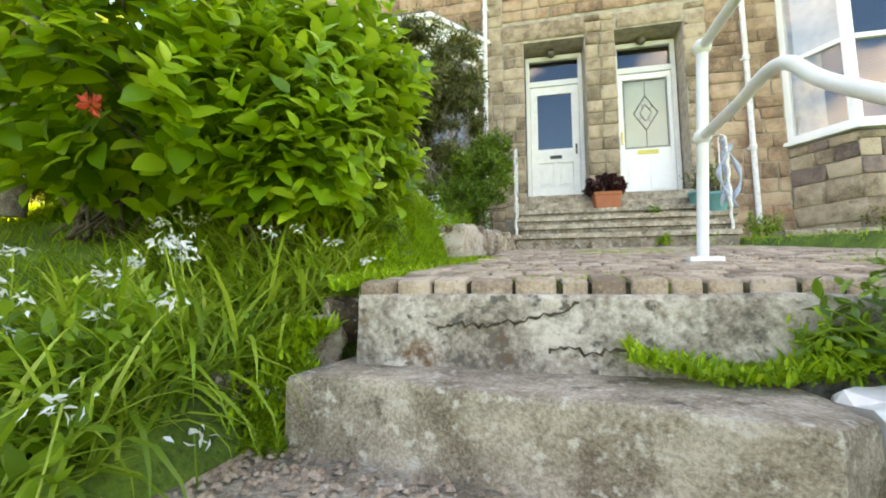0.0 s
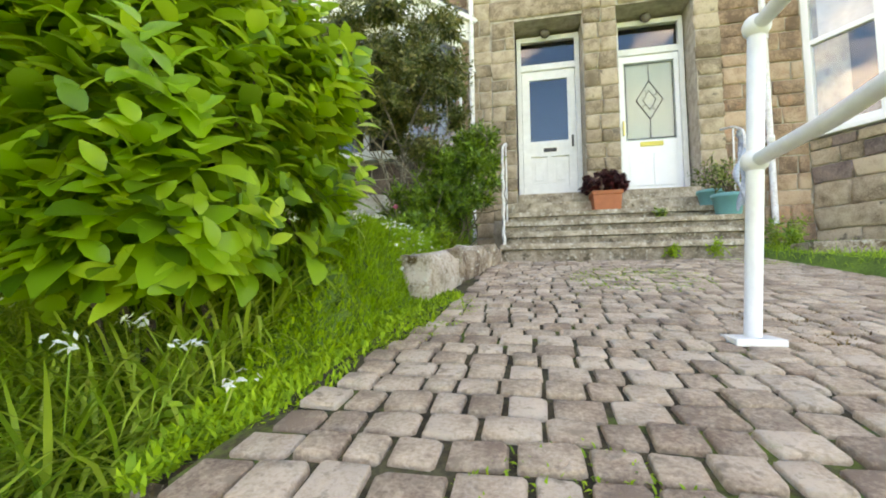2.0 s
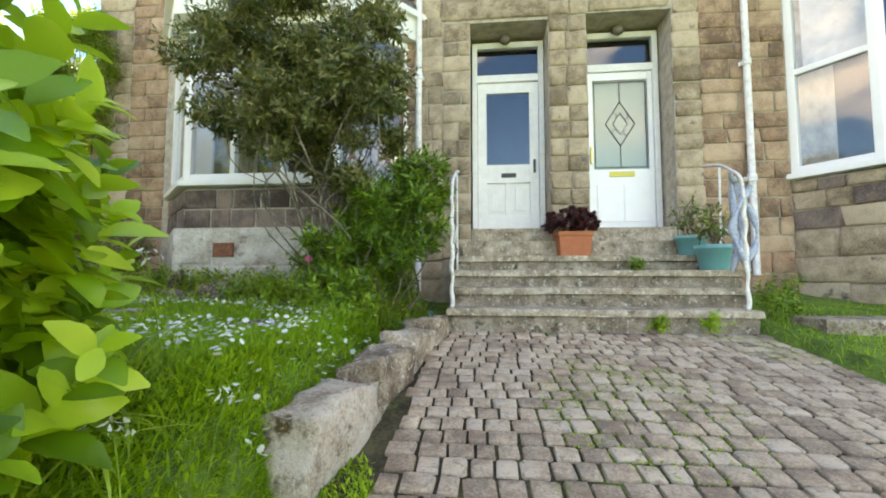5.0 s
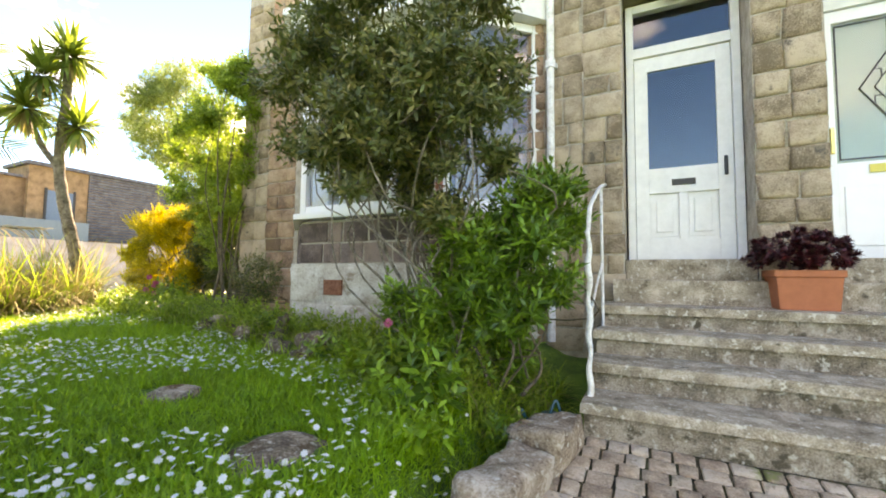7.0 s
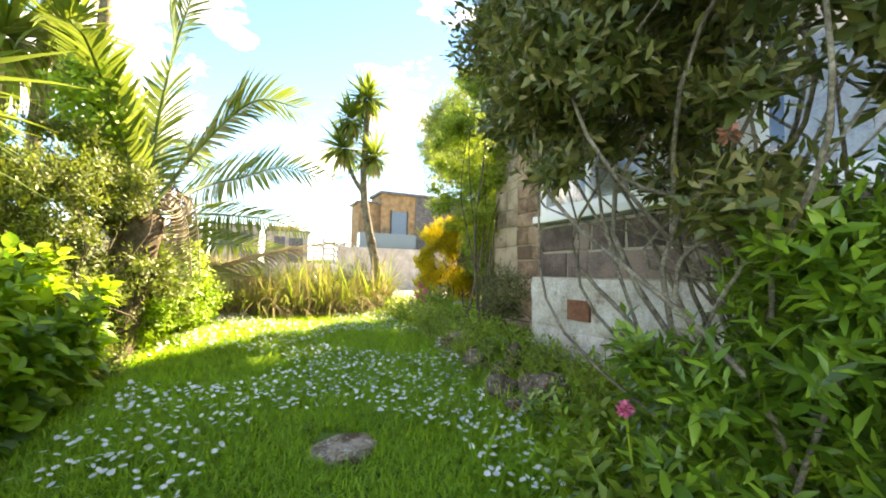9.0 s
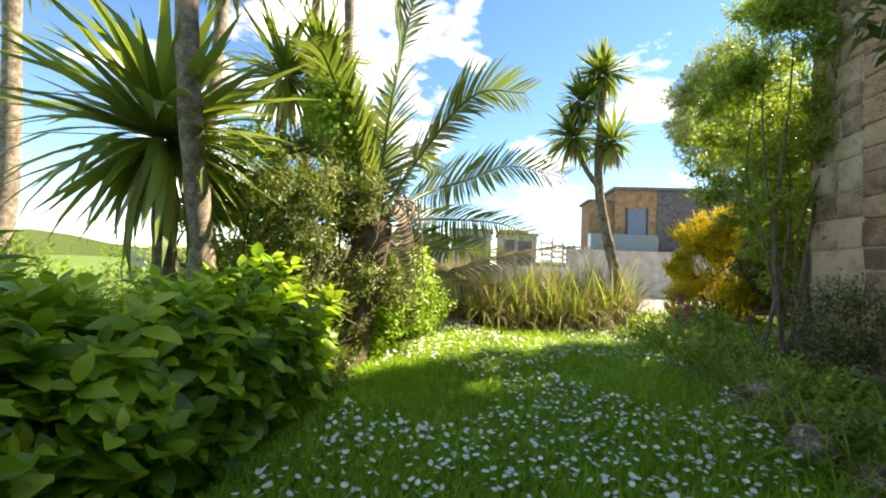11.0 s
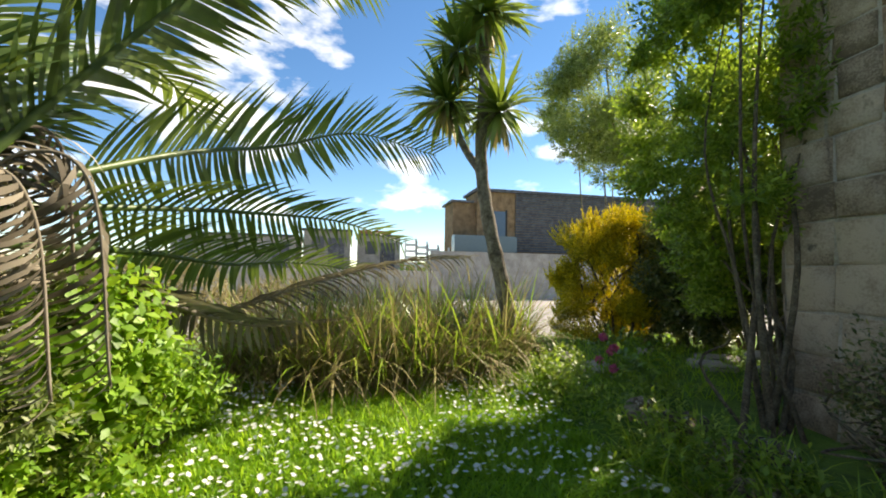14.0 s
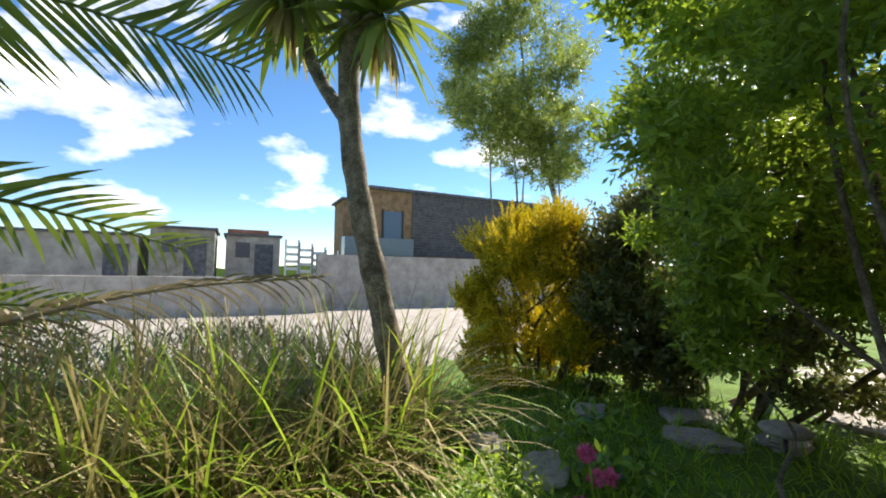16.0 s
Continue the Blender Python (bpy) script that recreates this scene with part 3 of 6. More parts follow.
# ---- the house ----
FY = 6.75
EAVE = 7.6
house = empty("house", 1.5, FY, 0.7, "terraced house of squared brown granite blocks with white joinery", "house", kind="structure")
DOOR1, DOOR2 = (0.03, 1.03), (1.5, 2.53)
facade = part("wall_front", wall_mesh(-5.25, 9.0, FY, FY + 0.5, 0.2, EAVE,
              [(-3.1, -1.7, 2.12, 4.15), (*DOOR1, 1.5, 4.37), (*DOOR2, 1.5, 4.42), (4.35, 6.5, 2.26, 4.9)]), MORTAR, house)
part("wall_gable", box(-5.25, -4.6, FY + 0.5, 13.5, 0.2, EAVE), MORTAR, house)
part("wall_back", box(-4.6, 9.0, 13.0, 13.5, 0.2, EAVE), MORTAR, house)
part("wall_party", box(8.6, 9.0, FY + 0.5, 13.0, 0.2, EAVE), MORTAR, house)
# inner wall and floor, coloured dark so the rooms look unlit through the glass
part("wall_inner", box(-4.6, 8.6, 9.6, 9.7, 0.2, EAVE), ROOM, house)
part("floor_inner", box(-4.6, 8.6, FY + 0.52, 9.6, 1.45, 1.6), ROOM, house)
bm = prism([(FY - 0.35, EAVE), (13.9, EAVE), (10.1, EAVE + 2.3)], -5.7, 9.2)
bm.transform(Matrix(((0, 0, 1, 0), (1, 0, 0, 0), (0, 1, 0, 0), (0, 0, 0, 1))))
part("roof", bm, SLATE, house)

# blocks of the front: brown coursed stone, grey quoins round the doors
courses(facade, (-0.33, FY), (9.0, FY), 0.7, 5.4,
        [(0.0, 3.16, 0.5, 4.72), (4.14, 7.3, 0, 6)], BLOCKS, seed=3)
courses(facade, (-5.25, FY), (-4.7, FY), 0.75, 5.6, [], QUOINS, (0.19, 0.28), (0.25, 0.34), seed=12)
courses(facade, (-4.7, FY), (-0.7, FY), 0.75, 5.6, [(0.55, 3.65, 0, 4.5)], BLOCKS, seed=4)
courses(facade, (-0.7, FY), (-0.33, FY), 0.8, 5.4, [], QUOINS, (0.18, 0.27), (0.18, 0.36), seed=5)
courses(facade, (-0.33, FY), (0.03, FY), 1.3, 4.4, [], QUOINS, (0.18, 0.27), (0.18, 0.36), seed=6)
courses(facade, (1.03, FY), (1.5, FY), 1.5, 4.72, [], QUOINS, (0.19, 0.26), (0.2, 0.28), seed=7, proud=0.045)
courses(facade, (2.53, FY), (2.86, FY), 1.3, 4.72, [], QUOINS, (0.19, 0.27), (0.33, 0.34), seed=8)
courses(facade, (-0.33, FY), (1.03, FY), 4.4, 4.72, [], QUOINS, (0.31, 0.33), (1.2, 1.4), seed=9, proud=0.05)
courses(facade, (1.5, FY), (2.53, FY), 4.44, 4.72, [], QUOINS, (0.27, 0.3), (1.0, 1.1), seed=10, proud=0.05)
courses(facade, (-5.25, 13.5), (-5.25, FY), 0.75, 4.6, [(0, 4.0, 0, 9)], QUOINS, (0.2, 0.32), (0.25, 0.55), seed=11)


def bars(parent, names, a, b, z0, z1, frame_w=0.06, depth=0.07, transom=None, mullions=(), mat=UPVC, sill=True, out=0.0):
    """Glazed window between plan points a and b: frame, mullions, transom, panes and sill."""
    A, B = Vector((*a, 0)), Vector((*b, 0))
    W = (B - A).length
    M = Matrix.Translation(A) @ Matrix.Rotation(math.atan2(B.y - A.y, B.x - A.x), 4, "Z")

    def put(name, bm, mat, p):
        bm.transform(M)
        return part(name, bm, mat, p)

    bm = bmesh.new()
    box(0, frame_w, out, out + depth, z0, z1, 0.008, bm)
    box(W - frame_w, W, out, out + depth, z0, z1, 0.008, bm)
    box(frame_w, W - frame_w, out + 0.003, out + depth, z0, z0 + frame_w, 0.008, bm)
    box(frame_w, W - frame_w, out + 0.003, out + depth, z1 - frame_w, z1, 0.008, bm)
    fr = put(names + "_frame", bm, mat, parent)
    xs = [frame_w, *[m * W for m in mullions], W - frame_w]
    for m in mullions:
        put("mullion", box(m * W - 0.03, m * W + 0.03, out + 0.002, out + depth - 0.003, z0 + frame_w, z1 - frame_w, 0.006), mat, parent)
    if transom:
        put("transom", box(frame_w, W - frame_w, out + 0.005, out + depth - 0.006, transom - 0.035, transom + 0.035, 0.006), mat, parent)
    zs = [z0 + frame_w, *([transom] if transom else []), z1 - frame_w]
    for x0, x1 in zip(xs, xs[1:]):
        for c, d in zip(zs, zs[1:]):
            p = put("pane", box(x0, x1, out + depth * 0.5, out + depth * 0.5 + 0.008, c, d), GLASS, parent)
            p.visible_shadow = False
    if sill:
        put("sill", box(-0.03, W + 0.03, out - 0.07, out + depth, z0 - 0.07, z0 - 0.003, 0.012), mat, parent)
    return fr


# left bay: whitewashed plinth, two courses of dark blocks, white sill and window, white fascia and lead roof
BL = [(-4.05, FY), (-3.3, 6.02), (-1.5, 6.02), (-0.75, FY)]
bay_l = empty("bay_window", -2.4, 6.1, 0.8, "canted bay window with white frames above a limewashed stone plinth", "bay window", kind="structure")
plinth = part("plinth", prism([BL[0], (-3.36, 5.98), (-1.44, 5.98), BL[3]], 0.5, 1.63), LIMEWASH, bay_l)
band = part("wall_band", prism([(-4.03, FY), (-3.29, 6.05), (-1.51, 6.05), (-0.77, FY)], 1.631, 2.1), MORTAR, bay_l)
for k in range(3):
    courses(band, *((p[0] * 0.995 - 0.012, p[1] + 0.03) if p[1] < 6.5 else p for p in (BL[k], BL[k + 1])), 1.635, 2.09, [], DARKS, (0.22, 0.24), (0.2, 0.4), seed=20 + k, proud=0.02, gap=0.02)
for k in range(3):
    bars(bay_l, "window", BL[k], BL[k + 1], 2.19, 4.12, 0.08, 0.09, 3.45, (0.33, 0.67) if k == 1 else ())
WASHED = piece_set("block", LIMEWASH, rough=0.05, inset=0.08, drop=0.5)
courses(plinth, (-3.36, 5.98), (-1.44, 5.98), 0.85, 1.6, [(0.48, 0.76, 1.28, 1.48)], WASHED, (0.3, 0.4), (0.35, 0.7), seed=33, proud=0.025)
part("vent", box(-2.86, -2.62, 5.955, 5.99, 1.3, 1.46, 0.006), surface("brick_vent", (0.16, 0.06, 0.035), (0.25, 0.1, 0.06), (0.33, 0.15, 0.1), 30, 90), bay_l, "old terracotta air brick")
part("fascia", prism([(-4.2, FY), (-3.38, 5.86), (-1.42, 5.86), (-0.6, FY)], 4.13, 4.42), WHITE, bay_l)
part("cornice", prism([(-4.28, FY), (-3.42, 5.78), (-1.38, 5.78), (-0.52, FY)], 4.421, 4.5), WHITE, bay_l)
part("bay_roof", prism([(-4.2, FY), (-3.3, 5.9), (-1.5, 5.9), (-0.6, FY)], 4.501, 4.62), SLATE, bay_l)
part("bay_floor", prism([(-3.9, FY), (-3.2, 6.15), (-1.6, 6.15), (-0.9, FY)], 2.101, 2.118), WHITE, bay_l)
tagged(part("curtain", slab_between((-3.7, 6.62), (-3.1, 6.24), 0.02, 2.2, 4.05), CURTAIN), "pale curtain drawn aside in the bay window", "curtain")

# right bay
BR = [(3.82, FY), (4.27, 6.1), (6.35, 6.1), (6.8, FY)]
bay_r = empty("bay_window", 5.3, 6.1, 0.8, "canted bay window with large white frames over dark stone blocks", "bay window", kind="structure")
band_r = part("wall_band", prism([(3.84, FY), (4.28, 6.13), (6.34, 6.13), (6.78, FY)], 0.5, 2.2), MORTAR, bay_r)
for k in range(3):
    courses(band_r, BR[k], BR[k + 1], 1.62, 2.19, [], DARKS + QUOINS[:2], (0.2, 0.26), (0.22, 0.45), seed=40 + k, proud=0.02)
    courses(band_r, BR[k], BR[k + 1], 0.7, 1.62, [], QUOINS, (0.28, 0.34), (0.35, 0.7), seed=50 + k, proud=0.035)
    bars(bay_r, "window", BR[k], BR[k + 1], 2.29, 4.75, 0.08, 0.09, 3.5, (0.5,) if k == 1 else ())
part("fascia", prism([(3.7, FY), (4.2, 5.95), (6.42, 5.95), (6.92, FY)], 4.76, 5.0), WHITE, bay_r)
part("bay_roof", prism([(3.7, FY), (4.2, 5.95), (6.42, 5.95), (6.92, FY)], 5.001, 5.12), SLATE, bay_r)
part("bay_floor", prism([(3.95, FY), (4.35, 6.22), (6.27, 6.22), (6.67, FY)], 2.201, 2.218), WHITE, bay_r)
tagged(part("blind", slab_between((3.98, 6.7), (4.34, 6.2), 0.01, 3.55, 4.7), CURTAIN), "pale pleated blind half lowered in the window", "blind")

# ---- doors ----
DY = 7.12


def door_frame(parent, x0, x1, z0, z1, transom):
    bm = bmesh.new()
    box(x0, x0 + 0.07, DY, DY + 0.09, z0, z1, 0.008, bm)
    box(x1 - 0.07, x1, DY, DY + 0.09, z0, z1, 0.008, bm)
    box(x0 + 0.07, x1 - 0.07, DY + 0.002, DY + 0.09, z1 - 0.08, z1, 0.008, bm)
    box(x0 + 0.07, x1 - 0.07, DY + 0.002, DY + 0.09, transom, transom + 0.1, 0.008, bm)
    part("door_frame", bm, WHITE, parent)
    p = part("fanlight", box(x0 + 0.07, x1 - 0.07, DY + 0.045, DY + 0.053, transom + 0.1, z1 - 0.08), GLASS, parent)
    p.visible_shadow = False


def panel(parent, x0, x1, z0, z1, y):
    bm = box(x0, x1, y, y + 0.012, z0, z1, 0.004)
    box(x0 + 0.04, x1 - 0.04, y - 0.018, y, z0 + 0.04, z1 - 0.04, 0.008, bm)
    part("panel", bm, WHITE, parent)


d1 = empty("door_1", 0.53, DY, 1.69, "white painted wooden door with glazed upper half and two lower panels", "door", kind="structure")
door_frame(d1, 0.05, 1.02, 1.69, 4.31, 3.75)
bm = bmesh.new()
box(0.125, 0.245, DY + 0.03, DY + 0.075, 1.7, 3.745, 0.004, bm)
box(0.825, 0.945, DY + 0.03, DY + 0.075, 1.7, 3.745, 0.004, bm)
box(0.245, 0.825, DY + 0.032, DY + 0.075, 3.6, 3.745, 0.004, bm)
box(0.245, 0.825, DY + 0.032, DY + 0.075, 2.35, 2.6, 0.004, bm)
box(0.245, 0.825, DY + 0.032, DY + 0.075, 1.7, 1.9, 0.004, bm)
box(0.5, 0.57, DY + 0.034, DY + 0.075, 1.9, 2.35, 0.004, bm)
box(0.245, 0.825, DY + 0.068, DY + 0.074, 1.9, 2.35, 0, bm)
part("leaf", bm, WHITE, d1)
panel(d1, 0.262, 0.488, 1.925, 2.325, DY + 0.057)
panel(d1, 0.582, 0.808, 1.925, 2.325, DY + 0.057)
p = part("pane", box(0.245, 0.825, DY + 0.05, DY + 0.058, 2.6, 3.6), GLASS, d1)
p.visible_shadow = False
lb = part("letterbox", box(0.44, 0.64, DY + 0.018, DY + 0.032, 2.42, 2.48, 0.006), BLACK, d1, "dark metal letterbox plate")
part("handle", box(0.87, 0.9, DY - 0.005, DY + 0.03, 2.48, 2.66, 0.01), BLACK, d1, "black door handle")
part("lock", box(1.035, 1.07, FY + 0.1, FY + 0.14, 3.0, 3.2, 0.01), BLACK, d1)

d2 = empty("door_2", 2.03, DY, 1.68, "white plastic door with a leaded diamond window", "door", kind="structure")
door_frame(d2, 1.53, 2.51, 1.68, 4.37, 3.83)
bm = bmesh.new()
box(1.605, 1.665, DY + 0.03, DY + 0.08, 1.7, 3.825, 0.004, bm)
box(2.375, 2.435, DY + 0.03, DY + 0.08, 1.7, 3.825, 0.004, bm)
box(1.665, 2.375, DY + 0.032, DY + 0.08, 3.72, 3.825, 0.004, bm)
box(1.665, 2.375, DY + 0.032, DY + 0.08, 1.7, 2.5, 0.004, bm)
part("leaf", bm, UPVC, d2)
for a, b in ((1.7, 2.0), (2.04, 2.34)):
    part("panel", box(a, b, DY + 0.022, DY + 0.032, 1.8, 2.3, 0.008), UPVC, d2)
p = part("pane", box(1.665, 2.375, DY + 0.05, DY + 0.06, 2.5, 3.72), glassy("pale_obscured_glass", (0.8, 0.88, 0.85), 0.12), d2, "pale patterned glass")
p.visible_shadow = False
part("glass_backing", box(1.665, 2.375, DY + 0.085, DY + 0.09, 2.5, 3.72), plain("pale_hall_curtain", (0.5, 0.56, 0.44), 0.9), d2)
cx, cz = 2.02, 3.12
lead = []
for k in range(4):
    p0 = np.array([cx + (0.19, 0, -0.19, 0)[k], DY + 0.046, cz + (0, 0.3, 0, -0.3)[k]])
    p1 = np.array([cx + (0, -0.19, 0, 0.19)[k], DY + 0.046, cz + (0.3, 0, -0.3, 0)[k]])
    lead.append(tube_np([p0, (p0 + p1) / 2, p1], 0.007, 5))
    q0, q1 = (p0 - [cx, 0, cz]) * [0.5, 1, 0.5] + [cx, 0, cz], (p1 - [cx, 0, cz]) * [0.5, 1, 0.5] + [cx, 0, cz]
    lead.append(tube_np([q0, (q0 + q1) / 2, q1], 0.005, 5))
    m0 = (p0 + p1) / 2
    lead.append(tube_np([m0, (m0 + q0) / 2, (q0 + q1) / 2], 0.005, 5))
for a, b in (((1.69, 2.53), (1.69, 3.69)), ((2.35, 2.53), (2.35, 3.69)), ((1.69, 2.53), (2.35, 2.53)), ((1.69, 3.69), (2.35, 3.69)), ((cx, 3.42), (cx, 3.69)), ((cx, 2.53), (cx, 2.82))):
    a3, b3 = np.array([a[0], DY + 0.046, a[1]]), np.array([b[0], DY + 0.046, b[1]])
    lead.append(tube_np([a3, (a3 + b3) / 2, b3], 0.006, 5))
V, F = join_np(lead)
part("leadwork", mesh_np("leadwork", V, F, LEAD), None, d2, "dark lead diamond pattern")
part("letterbox", box(1.86, 2.18, DY + 0.015, DY + 0.032, 2.4, 2.47, 0.006), YELLOWED, d2, "brass letterbox plate")
part("handle", box(1.62, 1.645, DY - 0.01, DY + 0.03, 2.58, 2.8, 0.008), BRASS, d2, "brass lever handle")

# lamps over the doors, door bells
for x, z in ((0.5, 4.31), (1.98, 4.36)):
    lamp = empty("wall_lamp", x, DY - 0.06, z, "small dark bulkhead lamp over the door", "lamp", "lamps over the doors")
    part("bracket", box(x - 0.06, x + 0.06, DY - 0.04, DY + 0.001, z - 0.02, z + 0.06, 0.01), BLACK, lamp)
    bm = bmesh.new()
    bmesh.ops.create_uvsphere(bm, u_segments=12, v_segments=8, radius=0.075, matrix=Matrix.Translation((x, DY - 0.09, z - 0.02)) @ Matrix.Diagonal((1, 0.9, 0.9, 1)))
    part("globe", bm, plain("smoked_globe", (0.14, 0.12, 0.1), 0.3), lamp, smooth=True)
tagged(part("doorbell", box(2.535, 2.55, FY + 0.12, FY + 0.18, 3.02, 3.2, 0.006), BLACK), "small black doorbell box in the porch reveal", "doorbell")

# ---- downpipes ----
for x, top, low in ((-0.62, 6.4, 0.9), (3.33, 6.4, 1.1)):
    dp = empty("downpipe", x, FY - 0.08, low, "white painted cast iron downpipe on the granite wall", "downpipe", "downpipes")
    tube("pipe", [(x, FY - 0.09, low), (x, FY - 0.09, (low + top) / 2), (x, FY - 0.09, top)], 0.038, RUSTY_WHITE, dp, 12)
    for z in (2.2, 3.6, 5.0):
        tube("collar", [(x, FY - 0.09, z), (x, FY - 0.09, z + 0.04), (x, FY - 0.09, z + 0.08)], 0.05, RUSTY_WHITE, dp, 12)
        part("fixing", box(x - 0.06, x + 0.06, FY - 0.06, FY + 0.005, z + 0.01, z + 0.06, 0.005), RUSTY_WHITE, dp)

# ---- steps to the doors ----


def step_block(name, pts, z0, z1, mat=STEP, seed=1, cut=0.16):
    """Long worn stone step over a plan outline, with an uneven, slightly rounded edge."""
    bm = prism(pts, z0, z1)
    bmesh.ops.bevel(bm, geom=[e for e in bm.edges if all(v.co.z > z1 - 0.01 for v in e.verts)], offset=0.018, segments=2, profile=0.6, affect="EDGES")
    for _ in range(3):
        bmesh.ops.subdivide_edges(bm, edges=[e for e in bm.edges if e.calc_length() > cut], cuts=1, use_grid_fill=True)
    bmesh.ops.triangulate(bm, faces=bm.faces)
    for v in bm.verts:
        q = v.co * 4.3 + Vector((seed * 3.7, 0, 0))
        v.co += Vector((noise.noise(q), noise.noise(q + Vector((9, 0, 0))), noise.noise(q + Vector((0, 9, 0))))) * 0.007
        q = v.co * 17
        v.co += Vector((noise.noise(q), noise.noise(q + Vector((9, 0, 0))), noise.noise(q + Vector((0, 9, 0))))) * 0.005
    me_ob = part(name, bm, mat)
    return me_ob


# step granite with lichen, darkened in colour for the shade on upright faces
RISER_SHADED = surface("riser_granite_shaded", (0.11, 0.09, 0.065), (0.26, 0.21, 0.16), (0.44, 0.38, 0.31), 7, 110, 0.92, 1.0, "", (0.09, 0.075, 0.05), 6, 0.57, spots=(0.5, 0.47, 0.41))
tops = [0.81, 0.98, 1.145, 1.305]
fronts = [5.08, 5.42, 5.74, 6.05]
for k, (zt, yf) in enumerate(zip(tops, fronts)):
    end = (2.42, 2.52, 2.68, 2.8)[k]
    back = fronts[k + 1] + 0.05 if k < 3 else FY + 0.3
    tagged(step_block("riser", [(-0.11, yf + 0.035), (end - 0.02, yf + 0.055), (end - 0.02, back), (-0.11, back)], 0.4, zt - 0.062, RISER_SHADED, k + 70), "lichened granite riser below a step, coloured darker for shade", "riser", "risers of the steps", "structure")
    tagged(step_block("step", [(-0.13, yf), (end, yf + 0.02), (end, back), (-0.13, back)], zt - 0.06, zt, STEP, k), "worn granite step with lichen and weeds in the joints", "step", "steps to the doors", "structure")
tagged(step_block("step", [(-0.05, 6.5), (2.6, 6.5), (2.6, FY + 0.5), (-0.05, FY + 0.5)], 1.2, 1.5, STEP, 8), "granite landing slab below the doors", "step", kind="structure")
for x0, x1 in (DOOR1, DOOR2):
    tagged(part("door_sill", box(x0 + 0.004, x1 - 0.004, FY + 0.02, DY + 0.1, 1.45, 1.685, 0.012), STEP), "granite door sill under a white front door", "sill", kind="structure")

# front steps up from the street
tagged(step_block("step", [(-0.54, 0.93), (0.17, 0.82), (0.6, 0.7), (0.7, 0.78), (0.76, 1.35), (-0.5, 1.35)], -0.6, -0.155, STEP, 11, 0.1), "massive rough granite step mottled with lichen", "step", "front steps", "structure")
for k, (y, z) in enumerate(((0.42, -0.36), (0.08, -0.56), (-0.28, -0.76), (-0.66, -0.96), (-1.1, -1.16), (-1.6, -1.4))):
    tagged(step_block("step", [(-0.7, y + 0.18), (1.0, y), (1.0, y + 0.6), (-0.6, y + 0.75)], z - 0.4, z, STEP, 12 + k), "rough granite step littered with grit", "step", "front steps", "structure")
tagged(step_block("retaining_wall", [(-0.42, 1.115), (0.9, 1.085), (2.3, 1.09), (2.3, 1.35), (-0.4, 1.4)], -0.35, patio_z(1.12) - 0.034, RENDER_GREY, 30, 0.08), "cracked grey cement riser stained with damp", "riser", kind="structure")

crack = [[(-0.16, -0.045), (-0.12, -0.03), (-0.06, -0.028), (0.0, -0.032), (0.08, -0.015), (0.15, 0.0), (0.21, 0.02), (0.235, 0.04)],
         [(0.16, -0.1), (0.2, -0.085), (0.27, -0.1), (0.33, -0.09), (0.4, -0.105)]]
for line in crack:
    P = smooth_path([(x, 1.12 - 0.045 * (x + 0.45) + 0.012 * noise.noise(Vector((x * 9, z * 9, 3))), z) for x, z in line], 5)
    P = P + np.random.default_rng(2).normal(size=P.shape) * [0.003, 0.0, 0.005] + [0, 0.002, 0]
    V, F = tube_np(P, 0.0035 + 0.002 * np.sin(np.arange(len(P)) * 1.7), 6)
    tagged(part("crack", mesh_np("crack", V, F, SOIL), None), "dark open crack across the cement riser", "crack", kind="structure")

for k, (x0, x1) in enumerate(((2.75, 3.6), (3.64, 4.5), (4.54, 5.6))):
    tagged(step_block("kerb_slab", [(x0, 4.95), (x1, 4.93), (x1, 5.3), (x0, 5.3)], 0.4, 0.76 + 0.01 * k, ROCK, 60 + k), "dark mossy stone slab edging the front border", "kerb", "slabs along the border", "structure")

# ---- patio of setts ----
patio = part("patio", prism([(-0.44, 1.17), (2.42, 1.15), (2.42, 5.2), (-0.3, 5.2)], -0.12, -0.012), JOINT)
SHEAR = Matrix(((1, 0, 0, 0), (0, 1, 0, 0), (0, 0.131, 1, 0.095 - 0.131 * 1.1), (0, 0, 0, 1)))
patio.data.transform(SHEAR)
tagged(patio, "patio of worn granite setts with mossy joints", "patio", kind="structure")
rr = random.Random(12)
slope_n = Vector((0, -0.131, 1)).normalized()
y, row = 1.135, 0
far_pieces = []
tmpl = []
for k in range(6):
    me = SETTS[k]
    v = np.empty(len(me.vertices) * 3, np.float32)
    me.vertices.foreach_get("co", v)
    f = np.empty(len(me.polygons) * 3, np.int32)
    me.loops.foreach_get("vertex_index", f)
    tmpl.append((v.reshape(-1, 3), f.reshape(-1, 3)))
